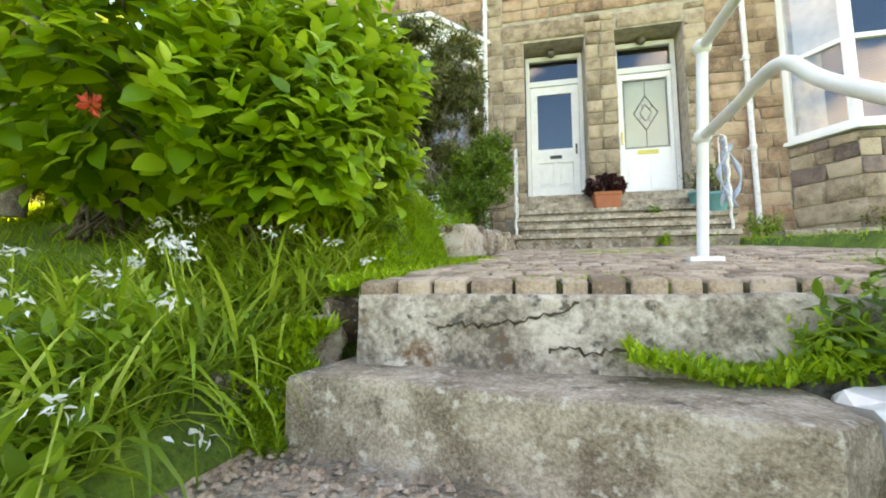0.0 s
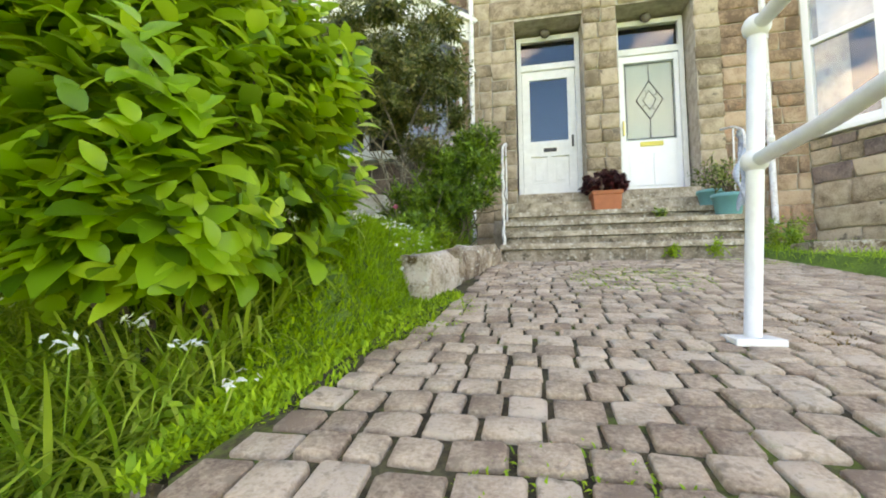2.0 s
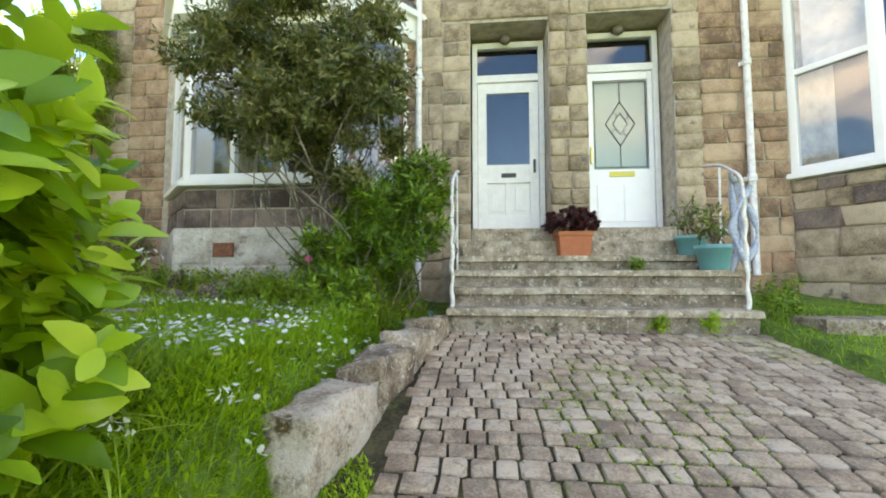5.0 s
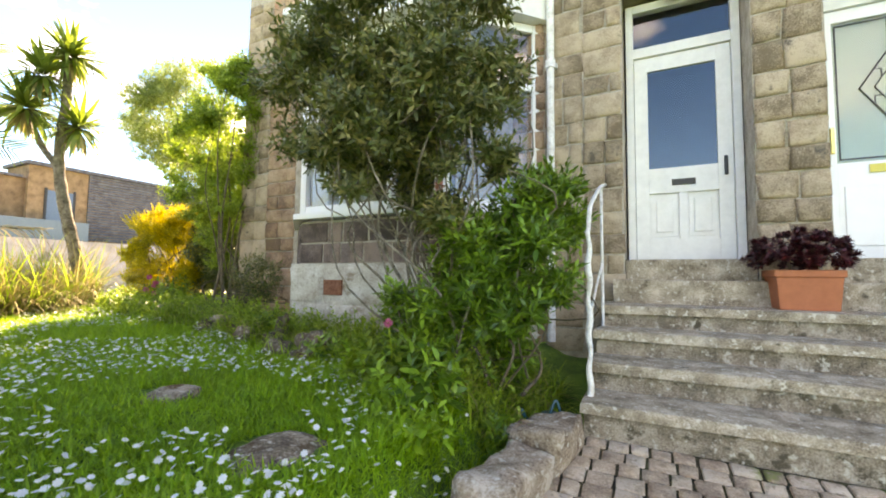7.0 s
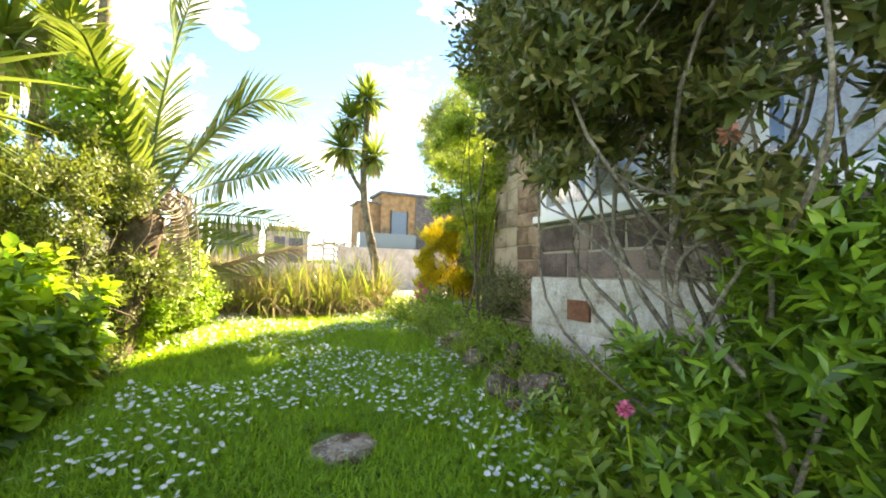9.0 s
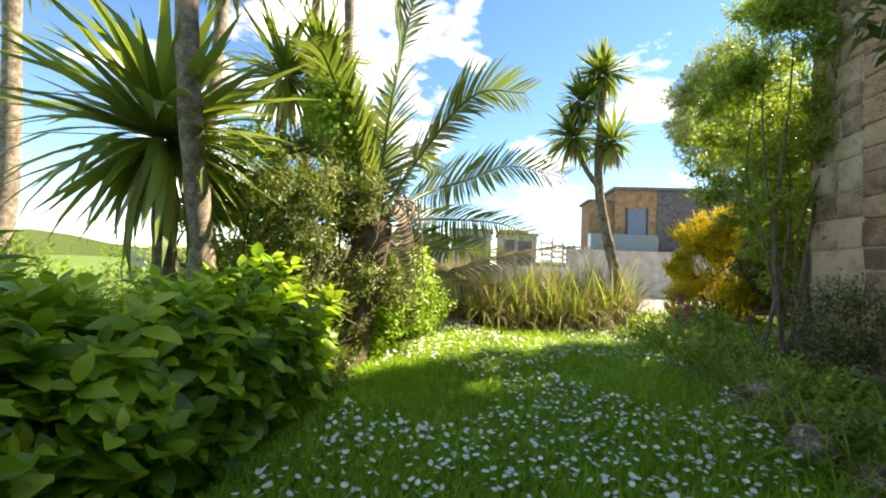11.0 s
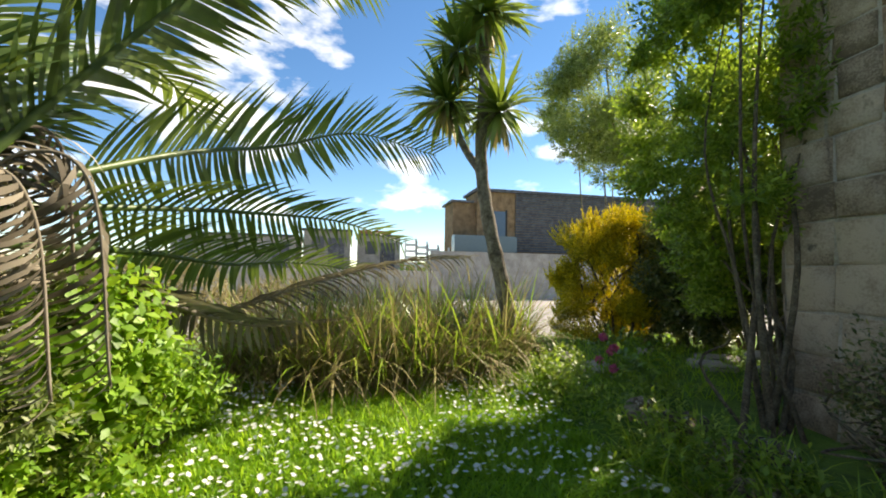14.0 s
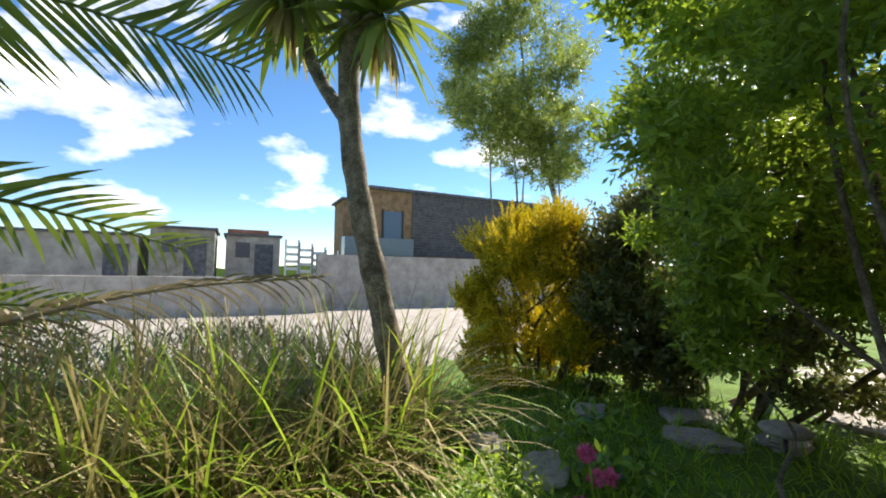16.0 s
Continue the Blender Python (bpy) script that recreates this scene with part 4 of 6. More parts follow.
while y < 5.06:
    d = rr.uniform(0.102, 0.116) if row else 0.13
    left = -0.42 + 0.2 * min(1, max(0, (y - 1.2) / 1.2)) + rr.uniform(-0.03, 0.03)
    x = left
    while x < 2.36:
        w = rr.uniform(0.085, 0.138)
        ang = rr.uniform(-0.05, 0.05)
        yy = y + d / 2 + rr.uniform(-0.006, 0.006) + 0.014 * math.sin(x * 2.2 + 0.25 * row)
        u = Vector((math.cos(ang), math.sin(ang), math.sin(ang) * 0.131))
        n = (slope_n + Vector((rr.uniform(-0.025, 0.025), rr.uniform(-0.025, 0.025), 0))).normalized()
        c = Vector((x + w / 2, yy, patio_z(yy) - 0.075 + rr.uniform(-0.004, 0.005)))
        k = rr.randrange(6)
        if y < 2.75 and x < 1.75:
            lay("sett", SETTS[k], patio, u, n, c, w - rr.uniform(0.009, 0.016), d - rr.uniform(0.009, 0.015), 0.075)
        else:
            v2 = n.cross(u)
            m = np.array((u * (w - 0.012), v2 * (d - 0.011), n * 0.075)).T
            far_pieces.append((tmpl[k][0] @ m.T + np.array(c), tmpl[k][1]))
        x += w
    y += d
    row += 1
V, F = join_np(far_pieces)
sf = part("sett_field", mesh_np("sett_field", V, F, SETT_FAR), None, patio)
sf["kind"] = "stuff"

# ---- rails ----
rail = empty("handrail", 0.925, 2.12, patio_z(2.12), "white painted tubular steel handrail with ball fittings", "handrail")
PX, PYY = 0.96, 2.05
BX, BY = 0.925, 2.12
zb = patio_z(BY)
tube("post", [(BX, BY, zb), (0.94, 2.085, 0.7), (PX, PYY, 1.28)], 0.026, WHITE, rail, 16)
part("base_plate", box(BX - 0.075, BX + 0.075, BY - 0.06, BY + 0.06, zb - 0.012, zb + 0.014, 0.006), WHITE, rail)
for z in (0.83, 1.28):
    PX, PYY = (0.944, 2.078) if z < 1 else (0.96, 2.05)
    bm = bmesh.new()
    bmesh.ops.create_uvsphere(bm, u_segments=16, v_segments=10, radius=0.042, matrix=Matrix.Translation((PX, PYY, z)))
    part("fitting", bm, WHITE, rail, smooth=True)
    top_path = smooth_path([(PX, PYY, z), (PX + 0.01, 1.75, z + 0.01), (PX + 0.02, 1.45, z + 0.02), (PX + 0.05, 1.25, z - 0.16), (PX + 0.08, 0.6, z - 0.62), (PX + 0.1, -0.6, z - 1.42)], 8)
    tube("tube", top_path, 0.024, WHITE, rail, 14)
tube("post", [(PX + 0.1, -0.6, -1.1), (PX + 0.1, -0.6, -0.5), (PX + 0.1, -0.6, -0.14)], 0.026, WHITE, rail, 12)


def iron_rail(name, x, label, dx=0.0):
    top = empty(name, x, 5.24, 0.81, label, "railing", "step railings")
    zz = np.linspace(0.81, 1.8, 34)
    tube("post", [(x + 0.006 * math.sin(k * 0.9), 5.24 + 0.006 * math.cos(k * 0.9), z) for k, z in enumerate(zz)],
         0.013 + 0.007 * np.abs(np.sin(zz * 9)), RUSTY_WHITE, top, 8)
    tube("post", [(x + dx, 6.02, 1.14), (x + dx, 6.0, 1.7), (x + dx, 5.98, 2.2)], 0.011, RUSTY_WHITE, top, 8)
    tube("rail", smooth_path([(x, 5.24, 1.8), (x + dx * 0.1, 5.32, 1.95), (x + dx * 0.45, 5.6, 2.08), (x + dx, 5.98, 2.22), (x + dx, 6.3, 2.3)], 6), 0.014, RUSTY_WHITE, top, 8)
    tube("bar", smooth_path([(x, 5.24, 1.25), (x + dx * 0.45, 5.6, 1.45), (x + dx, 6.0, 1.62)], 5), 0.009, RUSTY_WHITE, top, 6)
    return top


iron_rail("iron_railing", -0.09, "flaking white wrought iron railing beside the steps")
iron_rail("iron_railing", 2.38, "thin white iron railing wound with blue and white cloth", 0.22)
rng = np.random.default_rng(3)
cl = []
for k in range(5):
    P = smooth_path([(2.38 + 0.03 * k + rng.normal() * 0.03, 5.25 + 0.1 * k, 1.85 + 0.06 * k), (2.38 + 0.03 * k + rng.normal() * 0.04, 5.24 + 0.08 * k, 1.5), (2.38 + 0.03 * k + rng.normal() * 0.05, 5.26 + 0.06 * k, 1.1 + 0.1 * rng.random())], 6)
    cl.append(tube_np(P, 0.02 + 0.012 * np.sin(np.arange(len(P)) * 1.3 + k), 6))
V, F = join_np(cl)
tagged(part("cloth_strip", mesh_np("cloth_strip", V, F, CLOTH, True), None), "faded blue and white cloth strips hanging from the railing", "cloth")

# ---- pots ----


def square_pot(x0, x1, y0, y1, z0, z1):
    bm = bmesh.new()
    ring = []
    for z, g in ((z0, 0.02), (z1 - 0.05, 0.0), (z1 - 0.05, -0.012), (z1, -0.012), (z1, 0.02), (z1 - 0.04, 0.02)):
        ring.append([bm.verts.new((x, y, z)) for x, y in ((x0 + g, y0 + g), (x1 - g, y0 + g), (x1 - g, y1 - g), (x0 + g, y1 - g))])
    for a, b in zip(ring, ring[1:]):
        for k in range(4):
            bm.faces.new((a[k], a[(k + 1) % 4], b[(k + 1) % 4], b[k]))
    bm.faces.new(ring[0][::-1])
    bm.faces.new(ring[-1])
    bmesh.ops.bevel(bm, geom=list(bm.edges), offset=0.005, segments=1, affect="EDGES")
    return bm


pot = empty("planter", 1.21, 6.4, 1.305, "square terracotta planter holding a dark maroon succulent", "planter")
part("pot", square_pot(1.03, 1.395, 6.25, 6.6, 1.305, 1.585), TERRACOTTA, pot)
rng = np.random.default_rng(11)
P, D = blob_points(rng, 190, (1.21, 6.42, 1.68), (0.31, 0.27, 0.19), low=-0.35, lump=0.15, shell=0.85)
V, F = rosettes(rng, P, D, 20, 0.054, leaf_shape(0.42, 0.2, 0.1, 2), 0.9, 1.25, 0.0015)
part("succulent", mesh_np("succulent", V, F, MAROON), None, pot, "dark maroon fleshy rosettes")["kind"] = "stuff"


def round_pot(name, x, y, z, r, h, label, seed):
    top = empty(name, x, y, z, label, "flowerpot", "turquoise pots")
    prof = [(0.0, 0.0), (r * 0.72, 0.0), (r * 0.78, 0.02), (r * 0.95, h * 0.8), (r * 1.04, h * 0.82), (r * 1.04, h), (r * 0.9, h), (r * 0.86, h * 0.85), (0, h * 0.85)]
    V, F, n = [], [], 24
    for pr, pz in prof:
        for k in range(n):
            a = 2 * math.pi * k / n
            V.append((x + pr * math.cos(a), y + pr * math.sin(a), z + pz))
    for i in range(len(prof) - 1):
        for k in range(n):
            F.append((i * n + k, i * n + (k + 1) % n, (i + 1) * n + (k + 1) % n, (i + 1) * n + k))
    part("pot", mesh_np("pot", V, F, TURQUOISE, True), None, top)
    rg = np.random.default_rng(seed)
    P, D = blob_points(rg, 34, (x, y, z + h + 0.2), (r * 1.3, r * 1.3, 0.26), low=-0.5)
    V, F = rosettes(rg, P, D, 5, 0.08, small_leaf(0.34), 0.6, 1.1)
    part("foliage", mesh_np("foliage", V, F, OLIVE), None, top, "sparse straggling green stems")
    V, F = twigs(rg, np.array([x, y, z + h * 0.85]), P[:12], 0.006, 0.003, 0.04)
    part("stems", mesh_np("stems", V, F, BARK_DARK), None, top)


round_pot("flowerpot", 2.47, 5.9, 1.145, 0.165, 0.25, "turquoise glazed flowerpot with a straggling plant on a step", 5)
round_pot("flowerpot", 2.46, 6.32, 1.305, 0.16, 0.22, "turquoise glazed bowl planter on the top step", 6)

# ---- stones ----


def boulder(name, x, y, z, r, label, category="stone", group="", seed=1, mat=ROCK, sub=3):
    bm = bmesh.new()
    bmesh.ops.create_icosphere(bm, subdivisions=sub, radius=1)
    for v in bm.verts:
        q = v.co * 1.4 + Vector((seed * 5.1, seed * 1.7, 0))
        k = 1 + 0.45 * noise.noise(q) + 0.16 * noise.noise(q * 3.1) + 0.06 * noise.noise(q * 7)
        c = v.co * k
        for ax in range(3):
            c[ax] = math.copysign(min(abs(c[ax]), 0.93), c[ax])
        v.co = Vector((c.x * r[0], c.y * r[1], c.z * r[2]))
    ob = part(name, bm, mat)
    ob.matrix_basis = pose(x, y, z, 0, 0, seed * 37)
    return tagged(ob, label, category, group)


rs = random.Random(4)


def rough_kerb(x0, y0, x1, y1, z0, z1, width, seed):
    """Long undressed kerb stone from one plan point to the next, broken and uneven all over."""
    L = math.hypot(x1 - x0, y1 - y0)
    bm = box(-L / 2, L / 2, -width / 2, width / 2, 0, z1 - z0, 0.035)
    for _ in range(4):
        bmesh.ops.subdivide_edges(bm, edges=[e for e in bm.edges if e.calc_length() > 0.07], cuts=1, use_grid_fill=True)
    bmesh.ops.triangulate(bm, faces=bm.faces)
    for v in bm.verts:
        for f, a in ((3.1, 0.05), (8.0, 0.028), (21.0, 0.01)):
            q = v.co * f + Vector((seed * 4.3, seed, 0))
            v.co += Vector((noise.noise(q), noise.noise(q + Vector((9, 0, 0))), noise.noise(q + Vector((0, 9, 0))))) * a
    ob = part("edging_stone", bm, KERBSTONE, smooth=True)
    ob.matrix_basis = pose((x0 + x1) / 2, (y0 + y1) / 2, z0, 0, 0, math.degrees(math.atan2(y1 - y0, x1 - x0)))
    return tagged(ob, "long rough granite kerb stone holding up the lawn edge", "kerb stone", "stones along the patio")


KERBSTONE = surface("rough_kerb_stone", (0.15, 0.1, 0.07), (0.36, 0.28, 0.21), (0.58, 0.5, 0.42), 6, 70, 0.93, 1.0, "object", (0.1, 0.065, 0.025), 3.5, 0.57, bump_size=0.02, spots=(0.6, 0.57, 0.5))
for k, (x0, y0, x1, y1, z1) in enumerate(((-0.5, 2.92, -0.42, 3.52, 0.6), (-0.42, 3.54, -0.36, 4.05, 0.66), (-0.36, 4.07, -0.28, 4.62, 0.71), (-0.28, 4.64, -0.22, 5.06, 0.75))):
    rough_kerb(x0, y0, x1, y1, patio_z(y0) - 0.12, z1, 0.25, k + 1)
for k in range(11):
    x = -2.3 - 0.32 * k
    y = 5.2 + 0.07 * k + rs.uniform(-0.12, 0.12)
    boulder("edging_stone", x, y, float(ground_z(x, y)) + 0.03, (rs.uniform(0.1, 0.2), rs.uniform(0.1, 0.16), rs.uniform(0.06, 0.12)), "grey stone edging the flower bed", "stone", "stones along the flower bed", 20 + k)
for k, (x, y, r) in enumerate(((-1.14, 3.85, 0.24), (-2.15, 4.02, 0.2))):
    boulder("stepping_stone", x, y, float(ground_z(x, y)) - 0.012, (r, r * 0.75, 0.055), "flat mossy stone sunk in the lawn", "stone", "stones in the lawn", 41 + k)
for k, (x, y, z, r) in enumerate(((-0.8, 0.95, -0.26, 0.15), (-0.98, 0.72, -0.42, 0.18), (-0.62, 1.22, -0.1, 0.11), (-0.78, 0.62, -0.52, 0.17), (-0.55, 1.32, -0.03, 0.1))):
    boulder("bank_stone", x, y, z, (r, r * 0.8, r * 0.9), "weathered granite stone in the bank beside the steps", "stone", "stones beside the front steps", 51 + k)
boulder("edging_stone", -3.95, 5.48, 0.93, (0.27, 0.15, 0.12), "pale grey stone edging the flower bed", "stone", "stones along the flower bed", 81)
boulder("edging_stone", -2.32, 5.3, 0.92, (0.2, 0.15, 0.12), "grey stone edging the flower bed", "stone", "stones along the flower bed", 82)
boulder("edging_stone", -4.75, 5.95, 1.0, (0.2, 0.16, 0.14), "grey boulder by the corner of the house", "stone", "", 77)
for k, (x, y, r) in enumerate(((-6.6, 6.25, 0.2), (-6.95, 6.1, 0.16), (-6.5, 7.45, 0.24), (-6.8, 7.8, 0.22), (-6.25, 7.9, 0.2), (-7.2, 7.2, 0.17))):
    boulder("path_stone", x, y, float(ground_z(x, y)) + 0.02, (r, r * 0.7, 0.05), "pale flat stone of the path by the golden bush", "stone", "stones of the side path", 91 + k, CONCRETE)
boulder("edging_stone", -6.75, 5.95, 0.98, (0.34, 0.12, 0.07), "pale flat stone at the end of the lawn", "stone", "", 78)

# ---- shrubs and trees ----
HL = leaf_shape(0.66, 0.25, 0.3, 4, 0.6)
shrub("hydrangea_bush", "large hydrangea bush with broad bright green leaves", "bush", (-1.2, 1.9, 0.1),
      [((-1.1, 2.0, 0.95), (0.6, 0.8, 0.85)), ((-1.7, 1.4, 1.15), (0.8, 0.75, 1.1)), ((-1.6, 2.2, 1.2), (0.6, 0.6, 0.8)), ((-0.95, 1.55, 0.75), (0.42, 0.4, 0.55)), ((-0.9, 2.05, 1.15), (0.42, 0.45, 0.62))], HYDRANGEA, HL, 0.13, 1250, 9, 30, 0.013, 0.005, 1.0, 1.25, BARK_DARK, 2, -0.65, singles=300)
shrub("hydrangea_bush", "low hydrangea bush with broad green leaves at the lawn edge", "bush", (-2.6, 2.0, 0.4),
      [((-2.3, 2.05, 1.15), (0.6, 0.5, 0.55)), ((-2.95, 2.2, 1.2), (0.55, 0.5, 0.5)), ((-3.45, 2.4, 1.2), (0.42, 0.42, 0.52)), ((-3.0, 2.35, 0.95), (0.6, 0.35, 0.4)), ((-2.2, 2.4, 0.95), (0.5, 0.3, 0.4))], HYDRANGEA, HL, 0.14, 760, 8, 22, 0.014, 0.006, 1.0, 1.25, BARK_DARK, 3, -0.65)
shrub("olive_shrub", "dense small-leaved shrub speckled with pale flowers", "shrub", (-4.3, 2.2, 0.6),
      clumps(41, (-4.2, 2.35, 1.75), (0.7, 0.5, 1.05), 40, 0.24) + clumps(42, (-4.8, 2.65, 1.3), (0.55, 0.4, 0.65), 18, 0.22) + clumps(43, (-5.45, 2.7, 1.15), (0.5, 0.35, 0.4), 12, 0.2) + clumps(45, (-3.75, 2.45, 1.05), (0.45, 0.3, 0.4), 14, 0.2), OLIVE, leaf_shape(0.4, 0.2, 0.2, 2), 0.05, 5200, 8, 40, 0.016, 0.004, 0.4, 1.1, BARK_DARK, 4, -0.85, lump=0.3, shell=0.4)
shrub("thicket", "tangled green thicket of stems behind the palms", "shrub", (-5.2, 1.3, 0.5),
      clumps(44, (-5.0, 1.4, 1.9), (1.0, 0.5, 1.1), 34, 0.28), TREELEAF, leaf_shape(0.4, 0.2, 0.2, 2), 0.08, 2000, 7, 24, 0.02, 0.005, 0.5, 1.1, BARK, 16, -0.85, lump=0.3, shell=0.35, base=0.3)
shrub("lime_shrub", "bright lime green leafy shrub under the feather palm", "shrub", (-5.5, 2.75, 0.85),
      clumps(46, (-5.35, 2.95, 1.25), (0.65, 0.3, 0.45), 22, 0.19) + clumps(47, (-4.75, 2.8, 1.05), (0.4, 0.2, 0.35), 12, 0.16), VINE, leaf_shape(0.45, 0.2, 0.25, 2), 0.06, 1000, 7, 16, 0.008, 0.003, 0.5, 1.2, BARK_DARK, 17, -0.8, lump=0.3, shell=0.4)
shrub("back_hedge", "low green hedge behind the palms", "hedge", (-4.2, 0.5, 0.0),
      [((-3.4, 0.5, 0.75), (0.8, 0.5, 0.7)), ((-4.6, 0.6, 0.8), (0.9, 0.5, 0.75)), ((-5.8, 0.8, 0.9), (0.8, 0.5, 0.75)), ((-4.4, -1.0, 0.9), (1.3, 0.6, 1.0)), ((-6.6, -0.8, 1.0), (1.2, 0.6, 1.0))], TREELEAF, leaf_shape(0.45, 0.2, 0.2, 2), 0.085, 2100, 7, 14, 0.015, 0.005, 0.6, 1.1, BARK_DARK, 15, -0.6)
shrub("climbing_vine", "lime green climbing vine over the shrubs", "vine", (-4.6, 2.2, 0.6),
      [((-4.45, 2.35, 2.95), (0.3, 0.3, 0.6)), ((-4.85, 2.5, 2.3), (0.3, 0.25, 0.5)), ((-5.2, 2.9, 1.5), (0.5, 0.3, 0.5))], VINE, leaf_shape(0.75, 0.1, 0.2, 2), 0.07, 1000, 5, 16, 0.008, 0.003, 0.2, 1.3, BARK_DARK, 5)
shrub("dark_shrub", "tall leggy evergreen shrub with dark leaves in front of the bay", "shrub", (-1.0, 5.35, 0.85),
      clumps(61, (-1.5, 5.05, 2.95), (0.95, 0.6, 0.85), 40, 0.3, -0.75) + clumps(62, (-1.1, 4.95, 2.5), (0.7, 0.5, 0.5), 14, 0.24, -0.8, False) + clumps(63, (-1.25, 4.9, 2.1), (0.85, 0.4, 0.3), 13, 0.2, -0.9, False),
      DARKLEAF, leaf_shape(0.42, 0.2, 0.25, 2), 0.074, 5000, 7, 34, 0.013, 0.004, 0.4, 1.15, BARK, 6, -0.85, lump=0.3, shell=0.3, bend=0.2, base=0.14)
shrub("glossy_shrub", "glossy light green shrub beside the railing", "shrub", (-0.6, 5.3, 0.8),
      clumps(71, (-0.62, 5.2, 1.5), (0.48, 0.4, 0.7), 26, 0.2, -0.9) + clumps(72, (-0.4, 5.5, 1.9), (0.28, 0.3, 0.45), 10, 0.17) + clumps(73, (-1.05, 5.1, 1.2), (0.42, 0.36, 0.45), 14, 0.19), GLOSSY, leaf_shape(0.36, 0.2, 0.2, 2), 0.092, 1900, 8, 16, 0.012, 0.004, 0.7, 1.1, BARK_DARK, 7, lump=0.3, shell=0.4)
shrub("small_tree", "small multi-stemmed evergreen tree by the house corner", "tree", (-5.15, 6.5, 0.95),
      clumps(81, (-5.45, 6.45, 3.4), (0.62, 0.6, 1.6), 42, 0.28, -0.9) + clumps(82, (-5.95, 7.35, 2.8), (0.75, 0.6, 1.3), 36, 0.3, -0.9),
      TREELEAF, leaf_shape(0.42, 0.2, 0.2, 2), 0.065, 6800, 8, 11, 0.019, 0.004, 0.4, 1.1, BARK_DARK, 8, -0.85, lump=0.3, shell=0.35, base=0.1)
shrub("pale_tree", "tall airy tree with fine grey-green leaves behind the golden bush", "tree", (-10.1, 9.4, 0.5),
      clumps(83, (-10.3, 8.75, 5.0), (1.5, 1.5, 1.65), 60, 0.46, -0.9), PALELEAF, small_leaf(0.36), 0.08, 6600, 8, 9, 0.045, 0.008, 0.3, 1.1, BARK, 13, -0.85, lump=0.3, shell=0.3, base=0.12)
shrub("dark_bush", "low dark evergreen bush at the foot of the house corner", "bush", (-4.2, 6.2, 0.95),
      [((-4.2, 6.2, 1.4), (0.4, 0.33, 0.42))], DARKLEAF, small_leaf(0.45), 0.04, 500, 8, 10, 0.012, 0.004, 0.4, 1.1, BARK_DARK, 9)
shrub("gold_conifer", "rounded golden yellow conifer bush with feathery sprays", "bush", (-8.25, 7.55, 0.7),
      clumps(101, (-8.25, 7.5, 1.85), (0.72, 0.8, 1.1), 64, 0.24, -0.95), GOLD, small_leaf(0.55), 0.046, 6400, 14, 12, 0.025, 0.006, 1.1, 0.6, BARK_DARK, 10, -0.9, lump=0.35, shell=0.4, gap=0.013)
shrub("dry_shrub", "pale dry shrub at the garden edge", "shrub", (-8.5, 3.4, 0.7),
      [((-8.6, 3.2, 1.3), (0.5, 0.8, 0.65)), ((-8.8, 4.7, 1.2), (0.45, 0.8, 0.6)), ((-8.4, 2.0, 1.4), (0.5, 0.7, 0.75)), ((-8.0, 1.0, 1.3), (0.5, 0.7, 0.8))], STRAW, small_leaf(0.25), 0.08, 3000, 7, 14, 0.012, 0.004, 0.6, 1.0, BARK, 14, -0.5)
shrub("dark_tree", "dark shaded shrub with bare lower stems behind the golden bush", "shrub", (-7.0, 8.4, 0.75),
      clumps(121, (-7.2, 8.1, 2.1), (0.8, 0.55, 1.1), 40, 0.32, -0.9) + clumps(122, (-6.2, 8.5, 2.3), (0.9, 0.6, 1.3), 40, 0.34, -0.9) + clumps(123, (-7.35, 7.85, 1.5), (0.55, 0.4, 0.6), 18, 0.26, -0.9), DARKLEAF, small_leaf(0.45), 0.08, 8200, 8, 26, 0.035, 0.008, 0.4, 1.1, BARK_DARK, 12, -0.9, lump=0.3, shell=0.3, base=0.4)


def sword_head(rng, c, r, n, droop=0.7, width=0.045):
    """Radiating sword leaves of a cordyline head."""
    D = unit(rng.normal(size=(n * 2, 3)) + np.array([0, 0, 0.25]))
    D = D[D[:, 2] > -0.75][:n]
    out = []
    for k, b in enumerate((0.25, droop, droop * 1.6)):
        Q = D[k::3]
        N = unit(np.array([0, 0, 1.0]) - Q * Q[:, 2:3] + rng.normal(size=Q.shape) * 0.1)
        out.append(scatter(blade_shape(width / r, b, 5), np.asarray(c) + Q * 0.04, Q, N, r * (0.75 + 0.4 * rng.random(len(Q)))))
    return join_np(out)


def cordyline(name, label, trunk, heads, r0=0.09, r1=0.06, branches=(), seed=1, dead=True, width=0.05):
    rng = np.random.default_rng(seed)
    top = empty(name, *trunk[0], label, "palm")
    P = smooth_path(trunk, 6)
    rr0 = np.linspace(r0, r1, len(P)) * (1 + 0.08 * np.sin(np.arange(len(P)) * 2.3))
    tube("trunk", P, rr0, BARK, top, 12)
    for b in branches:
        Q = smooth_path(b, 6)
        tube("branch", Q, np.linspace(r1 * 0.9, r1 * 0.65, len(Q)), BARK, top, 9)
    for c, r, n in heads:
        V, F = sword_head(rng, c, r, n, 0.7, width)
        part("leaf_head", mesh_np("leaf_head", V, F, SWORD), None, top, "spiky head of sword-shaped leaves")
        if dead:
            a = rng.random(26) * 6.283
            H = np.stack([np.cos(a), np.sin(a), -0.9 - rng.random(26)], 1)
            V, F = scatter(blade_shape(0.05 / r, 0.5, 4), np.asarray(c) + np.zeros((26, 3)) - [0, 0, 0.05], unit(H), unit(H * [1, 1, 0] + [0, 0, 0.3]), r * (0.5 + 0.4 * rng.random(26)))
            part("dead_leaves", mesh_np("dead_leaves", V, F, STRAW), None, top, "hanging dry leaves")
    return top


